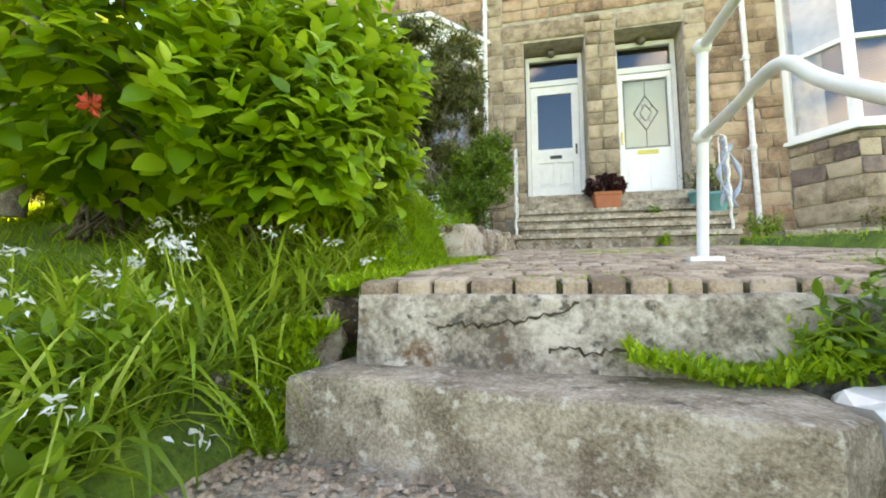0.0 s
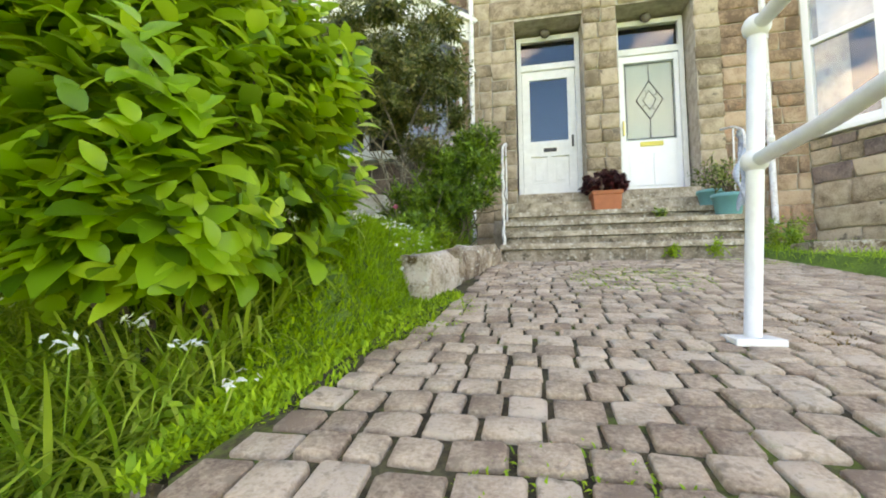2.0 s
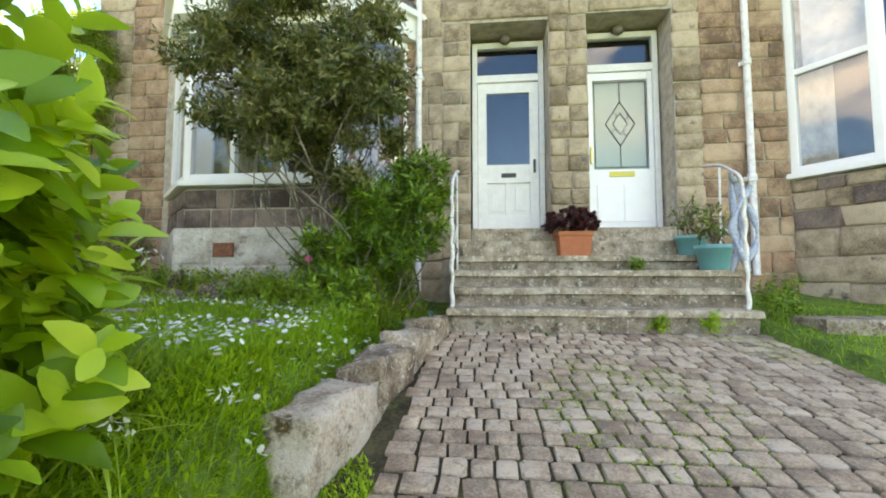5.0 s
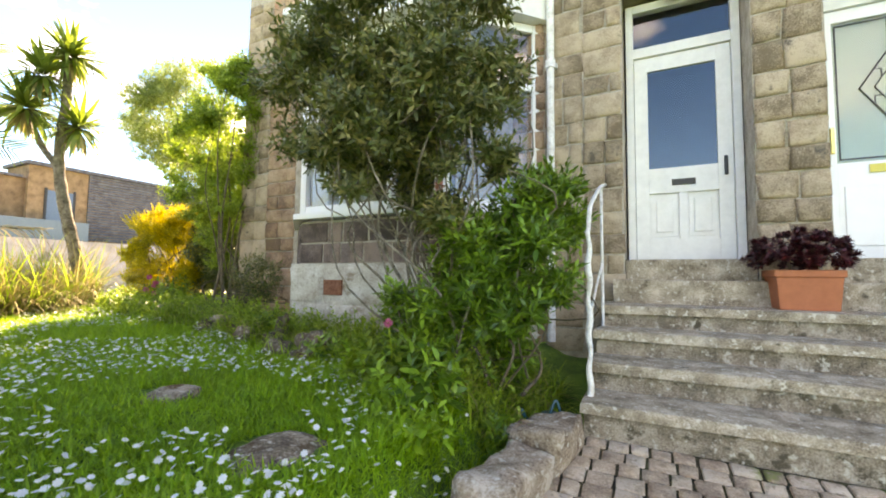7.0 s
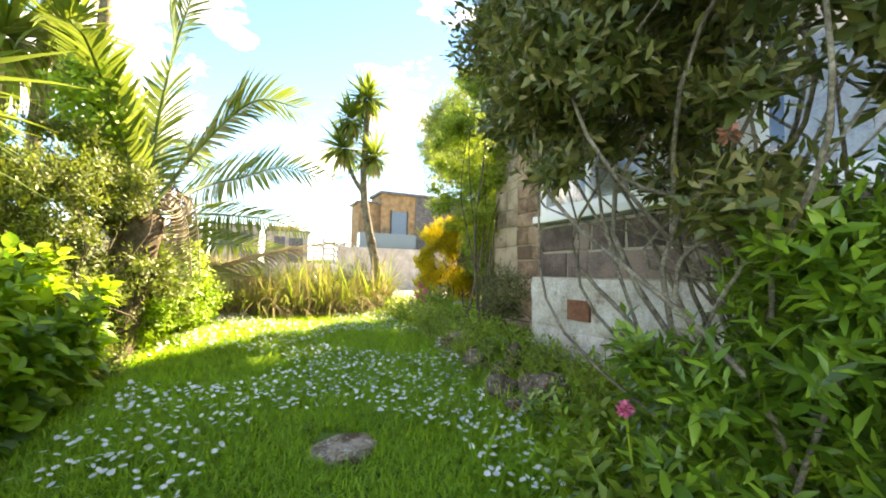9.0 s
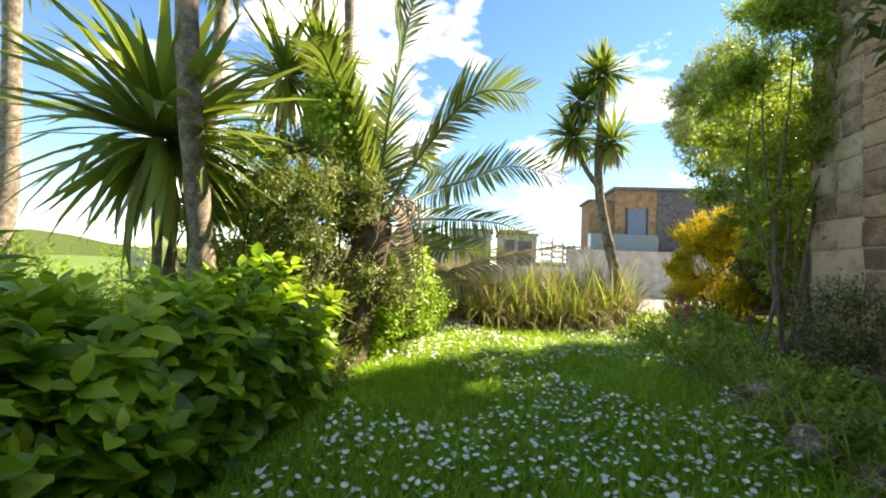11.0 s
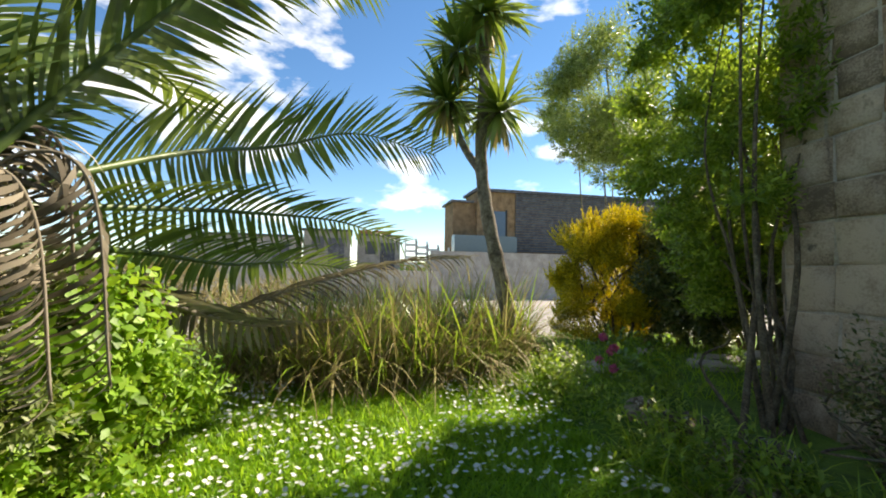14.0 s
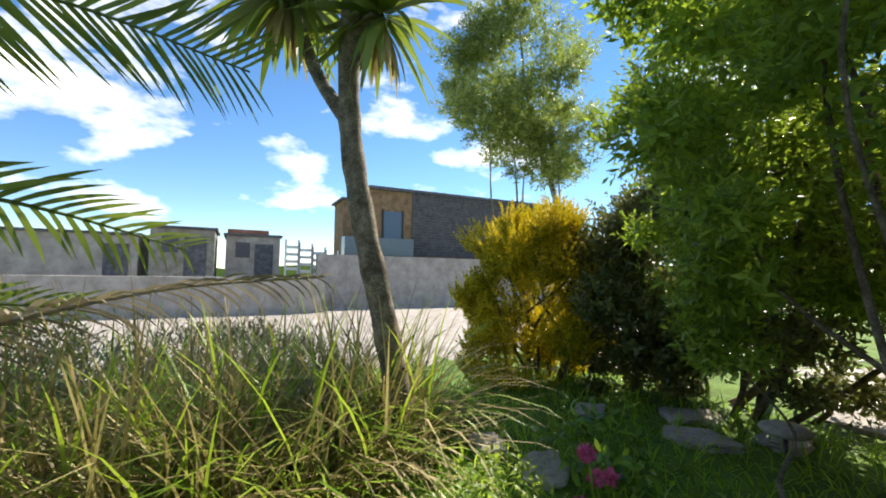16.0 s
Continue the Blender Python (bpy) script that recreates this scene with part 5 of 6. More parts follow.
cordyline("cordyline_palm", "slender forked cordyline palm with spiky heads beside tall grass",
          [(-7.2, 5.72, 0.9), (-7.17, 5.55, 1.7), (-7.17, 5.36, 2.5), (-7.18, 5.28, 3.1), (-7.02, 5.25, 3.8), (-6.93, 5.23, 4.45)],
          [((-6.93, 5.23, 4.5), 0.5, 150), ((-7.3, 4.93, 3.72), 0.55, 160), ((-7.0, 5.42, 3.55), 0.5, 110), ((-7.05, 5.0, 4.15), 0.45, 110)], 0.085, 0.05,
          [[(-7.18, 5.29, 2.95), (-7.3, 5.1, 3.3), (-7.3, 4.95, 3.72)], [(-7.1, 5.27, 3.45), (-7.02, 5.36, 3.52), (-7.0, 5.42, 3.55)]], 1)
cordyline("cordyline_palm", "tall leaning cordyline trunk rising from the hydrangeas", [(-3.46, 2.05, 0.6), (-3.42, 1.98, 1.6), (-3.28, 1.92, 2.6), (-3.18, 1.9, 3.6), (-3.14, 1.88, 4.7)], [((-3.14, 1.88, 4.75), 0.6, 90)], 0.075, 0.055, (), 2)
cordyline("cordyline_palm", "short cordyline palm with a broad dark spiky head", [(-3.75, 1.5, 0.5), (-3.68, 1.5, 1.5), (-3.6, 1.5, 2.4)], [((-3.58, 1.5, 2.5), 1.0, 230)], 0.09, 0.07, (), 3, True, 0.075)
cordyline("cordyline_palm", "cordyline with a tawny drooping head above the shrubs", [(-5.35, 1.35, 0.5), (-5.3, 1.4, 2.2), (-5.25, 1.45, 3.6)], [((-5.25, 1.45, 3.7), 0.8, 150)], 0.07, 0.055, (), 9)
cordyline("cordyline_palm", "thin tall cordyline behind the shrubs", [(-4.15, 1.35, 0.5), (-4.2, 1.35, 2.2), (-4.25, 1.4, 4.2)], [((-4.25, 1.4, 4.3), 0.6, 80)], 0.06, 0.05, (), 4)
cordyline("cordyline_palm", "pale cordyline trunk with a drooping tawny head", [(-5.9, 1.4, 0.5), (-5.75, 1.5, 2.0), (-5.55, 1.6, 3.6), (-5.4, 1.7, 5.2)], [((-5.4, 1.7, 5.3), 0.7, 90), ((-5.2, 1.9, 3.85), 0.6, 110)], 0.07, 0.05, [[(-5.68, 1.55, 2.9), (-5.4, 1.75, 3.4), (-5.2, 1.9, 3.85)]], 5)
cordyline("cordyline_palm", "cordyline with a tall bare trunk", [(-5.3, 2.0, 0.6), (-5.2, 2.1, 2.4), (-5.1, 2.2, 4.0), (-4.95, 2.2, 5.0)], [((-4.95, 2.2, 5.1), 0.6, 90)], 0.06, 0.05, (), 6)
cordyline("cordyline_palm", "distant pale forked cordyline trunk", [(-5.1, -1.6, -1.2), (-4.9, -1.55, 1.0), (-5.05, -1.6, 2.4), (-4.9, -1.6, 5.0)], [((-4.9, -1.6, 5.1), 0.7, 80), ((-4.7, -1.3, 1.3), 0.7, 110)], 0.12, 0.08, (), 7)


def frond(path, half, n=46, mat=FROND, seed=1, parent=None, droop=0.5, vee=0.6, width=0.035, turn=0.0, rib=0.022):
    """Feather frond: a tapered midrib with leaflets on both sides."""
    rng = np.random.default_rng(seed)
    P = smooth_path(path, 10)
    seg = np.linalg.norm(np.diff(P, axis=0), axis=1)
    s = np.concatenate([[0], np.cumsum(seg)]) / seg.sum()
    u = np.linspace(0.14, 0.99, n)
    Q = np.stack([np.interp(u, s, P[:, k]) for k in range(3)], 1)
    T = unit(np.gradient(Q, axis=0))
    side = unit(np.cross(T, np.array([0, 0, 1.0])))
    upv = np.cross(side, T)
    side, upv = side * math.cos(turn) + upv * math.sin(turn), upv * math.cos(turn) - side * math.sin(turn)
    ln = half * (0.35 + 0.75 * np.sin(np.pi * np.clip(u * 0.9 + 0.06, 0, 1)) ** 0.8)
    out = [tube_np(P, np.linspace(rib, 0.005, len(P)), 6)]
    for sg in (-1, 1):
        L = unit(side * sg + T * (0.5 + 0.7 * u)[:, None] + upv * vee * 0.55 + rng.normal(size=Q.shape) * 0.09)
        out.append(scatter(blade_shape(width / half, droop, 4), Q, L, unit(upv - side * sg * 0.3 + rng.normal(size=Q.shape) * 0.1), ln * (0.85 + 0.3 * rng.random(n))))
    V, F = join_np(out)
    return part("frond", mesh_np("frond", V, F, mat), None, parent, "dry brown frond" if mat is DEADFROND else "arching green frond")


palm = empty("feather_palm", -4.6, 2.6, 0.6, "feather palm with arching green fronds and hanging dead ones", "palm")
C = np.array([-4.65, 2.72, 2.1])
tube("trunk", smooth_path([(-4.55, 2.5, 0.5), (-4.6, 2.6, 1.3), C], 6), 0.16, BARK_DARK, palm, 12)
frond([C, (-5.6, 3.05, 2.55), (-6.4, 3.4, 2.85), (-7.0, 4.0, 3.2), (-6.92, 4.75, 3.03)], 0.5, 74, FROND, 1, palm, 0.35, 0.3, 0.03, 1.0)
frond([C, (-5.0, 3.1, 2.9), (-5.2, 3.55, 3.5), (-5.3, 4.05, 3.55)], 0.5, 60, FROND, 2, palm, 0.5, 0.4, 0.03, 0.6)
frond([C, (-4.75, 2.75, 3.0), (-4.8, 2.85, 3.8), (-4.7, 3.0, 4.4)], 0.42, 50, FROND, 3, palm, 0.5)
frond([C, (-5.2, 2.7, 2.8), (-5.8, 2.8, 3.1), (-6.2, 3.0, 2.9)], 0.42, 50, FROND, 4, palm, 0.6)
frond([C, (-4.4, 2.5, 2.9), (-4.1, 2.4, 3.3), (-3.8, 2.4, 3.3)], 0.4, 46, FROND, 5, palm, 0.6)
frond([C, (-5.0, 2.5, 2.9), (-5.3, 2.3, 3.4), (-5.6, 2.1, 3.4)], 0.42, 46, FROND, 6, palm, 0.6)
frond([C, (-5.3, 2.95, 2.2), (-6.1, 3.3, 2.3), (-6.9, 3.9, 2.35), (-7.3, 4.5, 2.2)], 0.36, 50, FROND, 7, palm, 0.7, 0.3, 0.028, 0.8)
frond([C - [0, 0, 0.2], (-5.9, 2.7, 1.75), (-6.8, 2.9, 1.55), (-7.0, 3.6, 1.78), (-7.0, 4.4, 2.0), (-7.0, 5.14, 2.07)], 0.36, 70, DEADFROND, 8, palm, 0.9, 0.1, 0.03, 0.5, 0.03)
frond([C - [0, 0, 0.1], (-5.5, 3.0, 1.75), (-6.4, 3.35, 1.5), (-7.2, 4.0, 1.45)], 0.24, 34, DEADFROND, 9, palm, 1.0, -0.3, 0.03, 0.8)
frond([C - [0, 0, 0.1], (-5.6, 2.9, 2.0), (-6.4, 3.1, 1.95), (-7.0, 3.5, 1.98), (-7.2, 4.1, 1.92)], 0.4, 60, FROND, 12, palm, 0.6, 0.5, 0.03, 0.7)
hang = random.Random(8)
for k in range(4):
    a = 0.1 + 0.54 * k
    r = hang.uniform(0.25, 0.55)
    e = C + np.array([-r * math.cos(a), r * math.sin(a), hang.uniform(-0.05, 0.25)])
    f = e + (e - C) * hang.uniform(0.15, 0.5) - [0, 0, hang.uniform(0.35, 0.8)]
    frond([C - [0, 0, 0.05], C + (e - C) * 0.55 + [0, 0, 0.15], e, f], 0.26, 30, DEADFROND, 20 + k, palm, 1.2, -0.8, 0.02, hang.uniform(-0.8, 0.8), 0.008)

# ---- grasses and lawn ----
rng = np.random.default_rng(21)


def on_ground(x, y):
    return np.stack([x, y, ground_z(x, y) - 0.005], 1)


def region(n, x0, x1, y0, y1, keep):
    x = x0 + (x1 - x0) * rng.random(n)
    y = y0 + (y1 - y0) * rng.random(n)
    k = keep(x, y)
    return x[k], y[k]


def lawn_area(x, y):
    south = 2.35 + 0.12 * np.sin(x * 2.3)
    north = 5.25 - 0.055 * (x + 2.3) * (x < -2.3) - np.clip(x + 1.9, 0, 2) * 0.45
    bare = (np.hypot(x + 1.14, (y - 3.85) * 1.3) < 0.23) | (np.hypot(x + 2.15, (y - 4.02) * 1.3) < 0.19)
    return (x < -0.45) & (x > -7.0) & (y > south) & (y < north) & ~bare


def stuff(name, V, F, mat, label, category="plants"):
    return tagged(part(name, mesh_np(name, V, F, mat), None), label, category, kind="stuff")


x, y = region(240000, -7.0, -0.4, 2.3, 5.8, lawn_area)
V, F = tufts(rng, on_ground(x, y), 0.075, 0.09, 0.8, (0.5, 1.1, 1.7), 2)
stuff("lawn_grass", V, F, GRASS, "lush green lawn grass", "grass")
x, y = region(5200, -6.9, -0.5, 2.8, 5.6, lambda x, y: lawn_area(x, y) & (y > 2.85) & (np.sin(x * 2.9 + y) + np.sin(y * 3.7 - x * 1.3) > -0.45))
P = on_ground(x, y)
P[:, 2] += 0.05 + 0.04 * rng.random(len(P))
disc_v = [(0, 0, 0.0)] + [((0.5 if k % 2 else 0.34) * math.cos(k * math.pi / 8), (0.5 if k % 2 else 0.34) * math.sin(k * math.pi / 8), 0.06) for k in range(16)]
disc = (np.array(disc_v), np.array([(0, 1 + k, 1 + (k + 1) % 16) for k in range(16)]))
Nn = unit(rng.normal(size=P.shape) * 0.35 + [0, 0, 1])
Ln = unit(np.cross(Nn, rng.normal(size=P.shape)))
V, F = scatter(disc, P, Ln, Nn, 0.022 + 0.014 * rng.random(len(P)))
stuff("daisies", V, F, PETAL, "small white daisies scattered through the lawn", "flowers")
x, y = region(9000, -5.5, -0.6, 3.6, 5.6, lambda x, y: lawn_area(x, y) & ~lawn_area(x, y + 0.75))
V, F = tufts(rng, on_ground(x, y), 0.19, 0.03, 1.0, (0.7, 1.4, 2.1), 4)
stuff("long_grass", V, F, GRASS, "longer uncut grass along the bed edge", "grass")
# rough grass and weeds along the bed
x, y = region(24000, -5.2, -0.35, 4.3, 6.2, lambda x, y: (~lawn_area(x, y)) & (y < 6.0) & ~((x > -3.4) & (y > 5.85)))
V, F = tufts(rng, on_ground(x, y), 0.26, 0.035, 1.2, (0.8, 1.5, 2.2), 4)
stuff("bed_grass", V, F, STRAP, "rough grass and strap leaves in the flower bed", "grass")
x, y = region(3000, -6.5, -0.4, 4.4, 6.0, lambda x, y: (~lawn_area(x, y)) & (y < 5.9))
P = on_ground(x, y)
P[:, 2] += 0.05 + 0.25 * rng.random(len(P))
V, F = rosettes(rng, P, np.tile([0, 0, 1.0], (len(P), 1)), 6, 0.06, small_leaf(0.5), 0.5, 1.2)
stuff("bed_weeds", V, F, TREELEAF, "leafy green weeds in the flower bed", "plants")
x, y = region(5000, -4.8, -0.4, 4.3, 5.9, lambda x, y: (~lawn_area(x, y)) & (y < 5.8))
V, F = tufts(rng, on_ground(x, y), 0.3, 0.022, 1.5, (1.2, 2.0, 2.8), 4)
stuff("bed_straw", V, F, STRAW, "bleached dead grass tangled in the flower bed", "grass")
x, y = region(26000, -9.6, -1.9, 0.2, 8.4, lambda x, y: (~lawn_area(x, y)) & ((y < 2.6) | (x < -5.6)) & ~((y > 6.6) & (x > -5.6)))
V, F = tufts(rng, on_ground(x, y), 0.17, 0.05, 1.0, (0.7, 1.4, 2.1), 3)
stuff("rough_grass", V, F, GRASS, "rough uncut grass round the lawn", "grass")
# tall dry grass by the palm
x, y = region(14000, -8.4, -6.4, 2.4, 6.0, lambda x, y: ((x + 7.4) / 0.85) ** 2 + ((y - 4.3) / 1.6) ** 2 < 1)
P = on_ground(x, y)
V, F = tufts(rng, P[: len(P) // 4], 0.95, 0.012, 0.7, (0.7, 1.3, 2.0), 5)
stuff("tall_grass", V, F, STRAP, "tall arching green grass under the palm", "grass")
V, F = tufts(rng, P[len(P) // 4:], 0.95, 0.011, 1.3, (0.4, 1.5, 2.9), 5)
stuff("dry_grass", V, F, STRAW, "dry straw-coloured grass under the palm", "grass")
# bank by the front steps: strap leaves, white bell flowers, moss
x, y = region(11000, -2.0, -0.45, -0.8, 2.6, lambda x, y: x < -0.7 - 0.05 * np.clip(y - 1.2, 0, 1))
V, F = tufts(rng, on_ground(x, y), 0.36, 0.034, 1.1, (0.9, 1.6, 2.3), 5)
stuff("bank_grass", V, F, STRAP, "arching strap leaves on the bank beside the steps", "grass")
x, y = region(26000, -0.85, -0.2, 0.75, 3.2, lambda x, y: (x < -0.44 + 0.2 * np.clip((y - 1.2) / 1.2, 0, 1) + 0.04 * np.sin(y * 9)) & (x > -0.5 - 0.3 * np.clip((y - 1), 0, 1)))
P = on_ground(x, y)
P[:, 2] = np.maximum(P[:, 2], np.where(y > 1.15, patio_z(y) - 0.03, P[:, 2]))
V, F = tufts(rng, P, 0.045, 0.22, 1.2, (0.6, 1.4), 2)
xm, ym = region(5000, -0.8, -0.58, 0.85, 1.25, lambda x, y: x < -0.6 + 0.05 * np.sin(y * 20))
Pm = np.stack([xm, ym, -0.1 - 0.9 * np.clip(1.0 - ym, 0, 1) - 0.35 * rng.random(len(xm)) * (ym < 1.05)], 1)
Vm, Fm = tufts(rng, Pm, 0.045, 0.22, 1.3, (0.6, 1.4), 2)
V, F = join_np([(V, F), (Vm, Fm)])
r = rng.random(5200)
Pw = np.stack([-0.7 + 0.17 * rng.random(5200) + 0.03 * np.sin(r * 14), 0.84 + 0.27 * r + 0.05 * rng.random(5200), -0.44 + 0.4 * r], 1)
V, F = join_np([(V, F), tufts(rng, Pw, 0.045, 0.25, 1.3, (0.6, 1.4), 2)])
stuff("moss_strip", V, F, MOSS, "bright green moss along the edge of the setts", "moss")
x, y = region(70, -1.6, -0.5, 0.35, 2.9, lambda x, y: (x < -0.55))
P = on_ground(x, y)
stems, bells = [], []
bell = leaf_shape(0.5, 0.5, 0.2, 2)
for p in P:
    h = 0.24 + 0.16 * rng.random()
    q = p + np.array([rng.normal() * 0.06, rng.normal() * 0.06, h])
    stems.append(tube_np([p, (p + q) / 2 + [0, 0, 0.03], q], 0.0028, 4))
    m = 14
    pp = q + rng.normal(size=(m, 3)) * [0.022, 0.022, 0.012]
    D = unit(rng.normal(size=(m, 3)) * [1, 1, 0.5] + [0, 0, -0.5])
    bells.append(scatter(bell, pp, D, unit(rng.normal(size=(m, 3))), np.full(m, 0.024)))
V, F = join_np(stems)
stuff("flower_stems", V, F, STRAP, "thin green stems of white wild garlic", "plants")
V, F = join_np(bells)
stuff("white_bell_flowers", V, F, PETAL, "white drooping wild garlic flowers on the bank", "flowers")

# weeds with broad leaves
def weed(name, x, y, z, r, size, n, mat, label, seed, shape=None):
    rg = np.random.default_rng(seed)
    top = empty(name, x, y, z, label, "weed")
    P, D = blob_points(rg, n, (x, y, z + r[2] * 0.8), r, low=-0.4, shell=0.3)
    V, F = rosettes(rg, P, D, 6, size, shape if shape is not None else leaf_shape(0.5, 0.2, 0.3, 3), 0.7, 1.2)
    part("foliage", mesh_np("foliage", V, F, mat), None, top)
    for q in P[:10]:
        V, F = twigs(rg, np.array([x, y, z]), [q], 0.004, 0.002, 0.03)
        part("stem", mesh_np("stem", V, F, STRAP), None, top)


for k, (x, y, r, sz, n, mat) in enumerate(((-1.05, 0.5, 0.2, 0.11, 16, HYDRANGEA), (-1.0, 0.95, 0.18, 0.09, 14, STRAP), (-1.35, 0.35, 0.2, 0.12, 14, HYDRANGEA), (-0.85, 1.15, 0.12, 0.08, 10, GLOSSY), (-0.92, 0.78, 0.16, 0.1, 14, VINE), (-1.15, 0.7, 0.18, 0.11, 14, VINE), (-0.82, 0.5, 0.14, 0.09, 12, VINE), (-0.95, 0.3, 0.18, 0.12, 16, VINE), (-1.15, 0.1, 0.2, 0.13, 16, HYDRANGEA), (-0.85, 0.05, 0.16, 0.1, 14, VINE), (-1.5, 0.6, 0.22, 0.13, 16, VINE), (-1.25, 0.45, 0.2, 0.12, 16, VINE), (-1.6, 0.15, 0.25, 0.14, 16, HYDRANGEA), (-1.3, 1.0, 0.18, 0.1, 14, HYDRANGEA), (-0.75, 0.98, 0.1, 0.07, 10, VINE), (-0.8, 1.5, 0.12, 0.07, 10, VINE), (-0.7, 2.1, 0.12, 0.07, 12, GLOSSY),
        (-0.8, 4.55, 0.25, 0.1, 26, GLOSSY), (-1.5, 4.85, 0.2, 0.08, 24, VINE), (-2.0, 5.1, 0.2, 0.07, 24, GLOSSY), (-1.0, 4.4, 0.2, 0.07, 22, VINE), (-0.65, 4.25, 0.18, 0.07, 20, VINE), (-3.2, 5.6, 0.2, 0.07, 22, GLOSSY), (-3.7, 5.7, 0.2, 0.07, 22, TREELEAF), (-1.25, 4.75, 0.22, 0.09, 24, TREELEAF), (-1.7, 5.2, 0.25, 0.08, 26, TREELEAF), (-0.5, 4.75, 0.18, 0.08, 18, GLOSSY), (-2.6, 5.55, 0.2, 0.07, 22, TREELEAF),
        (-5.7, 6.1, 0.3, 0.08, 34, TREELEAF), (-6.4, 6.4, 0.3, 0.08, 34, GLOSSY), (-6.2, 5.6, 0.22, 0.06, 30, TREELEAF), (2.7, 5.4, 0.22, 0.07, 26, GLOSSY), (3.1, 5.9, 0.25, 0.07, 26, TREELEAF), (4.3, 5.75, 0.3, 0.06, 40, DARKLEAF), (5.4, 5.6, 0.35, 0.06, 40, DARKLEAF),
        (1.75, 6.0, 0.12, 0.06, 12, GLOSSY), (1.6, 5.1, 0.1, 0.05, 12, MOSS), (2.0, 5.05, 0.12, 0.05, 12, MOSS), (0.86, 1.04, 0.16, 0.055, 34, GLOSSY), (1.0, 0.98, 0.2, 0.06, 36, GLOSSY), (0.8, 1.07, 0.1, 0.04, 30, MOSS))):
    gz = float(ground_z(x, y))
    for q, zq in ((1.75, 1.14), (1.6, 0.66), (2.0, 0.66), (0.86, -0.12), (1.0, -0.08), (0.8, -0.12)):
        if x == q:
            gz = zq
    weed("weed", x, y, gz - 0.02, (r, r, r * 0.9), sz, n, mat, "leafy green weed growing at the path edge", 100 + k)

stump = empty("tree_stump", -2.9, 5.46, 0.85, "small weathered tree stump in the flower bed", "stump")
tube("trunk", [(-2.9, 5.46, 0.8), (-2.91, 5.46, 0.95), (-2.9, 5.47, 1.05), (-2.89, 5.47, 1.1)], [0.085, 0.065, 0.06, 0.055], BARK_DARK, stump, 11)
tube("stub", [(-2.87, 5.45, 0.97), (-2.83, 5.43, 1.06), (-2.8, 5.42, 1.14)], [0.03, 0.026, 0.022], BARK_DARK, stump, 8)


# flowers
def bloom(name, x, y, z, r, mat, label, n=40, seed=1):
    rg = np.random.default_rng(seed)
    top = empty(name, x, y, float(ground_z(x, y)), label, "flower")
    D = unit(rg.normal(size=(n, 3)))
    V, F = scatter(leaf_shape(0.8, 0.3, 0.3, 2), np.array([x, y, z]) + D * r * 0.2, D, unit(rg.normal(size=(n, 3))), np.full(n, r))
    part("petals", mesh_np("petals", V, F, mat), None, top)
    tube("stem", smooth_path([(x + 0.03, y + 0.04, float(ground_z(x, y)) - 0.02), (x + 0.02, y + 0.02, (z + float(ground_z(x, y))) / 2), (x, y, z)], 4), 0.005, STRAP, top, 5)


RED = leafy("red_petal", (0.5, 0.05, 0.02), (0.7, 0.1, 0.04), (0.8, 0.2, 0.1), 0.25, 0.6, (0.7, 0.1, 0.05))
bloom("rose", -1.21, 4.75, 1.22, 0.026, PINK, "pink rose low in the flower bed", 40, 1)
rg = np.random.default_rng(2)
D = unit(rg.normal(size=(26, 3)))
V, F = scatter(leaf_shape(0.8, 0.3, 0.3, 2), np.array([-1.2, 0.85, 0.64]) + D * 0.01, D, unit(rg.normal(size=(26, 3))), np.full(26, 0.03))
part("blossom", mesh_np("blossom", V, F, RED), None, bpy.data.objects["hydrangea_bush"], "single orange red blossom")
rg = np.random.default_rng(3)
D = unit(rg.normal(size=(26, 3)))
V, F = scatter(leaf_shape(0.7, 0.3, 0.3, 2), np.array([-0.85, 4.72, 2.04]) + D * 0.01, D, unit(rg.normal(size=(26, 3))), np.full(26, 0.025))
part("faded_flower", mesh_np("faded_flower", V, F, surface("dusky_pink", (0.3, 0.12, 0.09), (0.42, 0.18, 0.14), (0.5, 0.26, 0.2))), None, bpy.data.objects["dark_shrub"], "dusky pink faded bloom")
for k, (dx, dy, z) in enumerate(((0, 0, 1.5), (0.05, 0.06, 1.42), (-0.04, 0.08, 1.38), (0.02, -0.05, 1.33), (0.1, 0.02, 1.28))):
    bloom("valerian", -5.96 + dx, 5.9 + dy, z - 0.05, 0.032, PINK, "magenta valerian flower spike", 46, 10 + k)

# grit on the lower step, white stone, teal can, pale dish
gr = np.random.default_rng(5)
n = 420
P = np.stack([-0.62 + 0.7 * gr.random(n) ** 1.6, 0.6 + 0.38 * gr.random(n), np.full(n, -0.352)], 1)
pv = np.array([(-0.5, -0.5, 0), (0.5, -0.4, 0), (0.4, 0.5, 0), (-0.5, 0.4, 0), (-0.2, -0.2, 0.45), (0.25, -0.1, 0.5), (0.1, 0.25, 0.4)])
pf = np.array([(0, 1, 5), (0, 5, 4), (1, 2, 6), (1, 6, 5), (2, 3, 6), (3, 0, 4), (3, 4, 6), (4, 5, 6)])
V, F = scatter((pv, pf), P, unit(gr.normal(size=(n, 3)) * [1, 1, 0.1]), np.tile([0, 0, 1.0], (n, 1)), 0.008 + 0.014 * gr.random(n))
stuff("grit", V, F, SETT_FAR, "loose stone grit on the lower step", "gravel")
boulder("white_stone", 0.86, 0.86, -0.2, (0.17, 0.16, 0.09), "smooth white painted stone beside the steps", "stone", "", 90, WHITE)
gz = float(ground_z(-0.3, 5.12))
can = empty("watering_can", -0.3, 5.12, gz, "small teal plastic watering can among the weeds", "watering can")
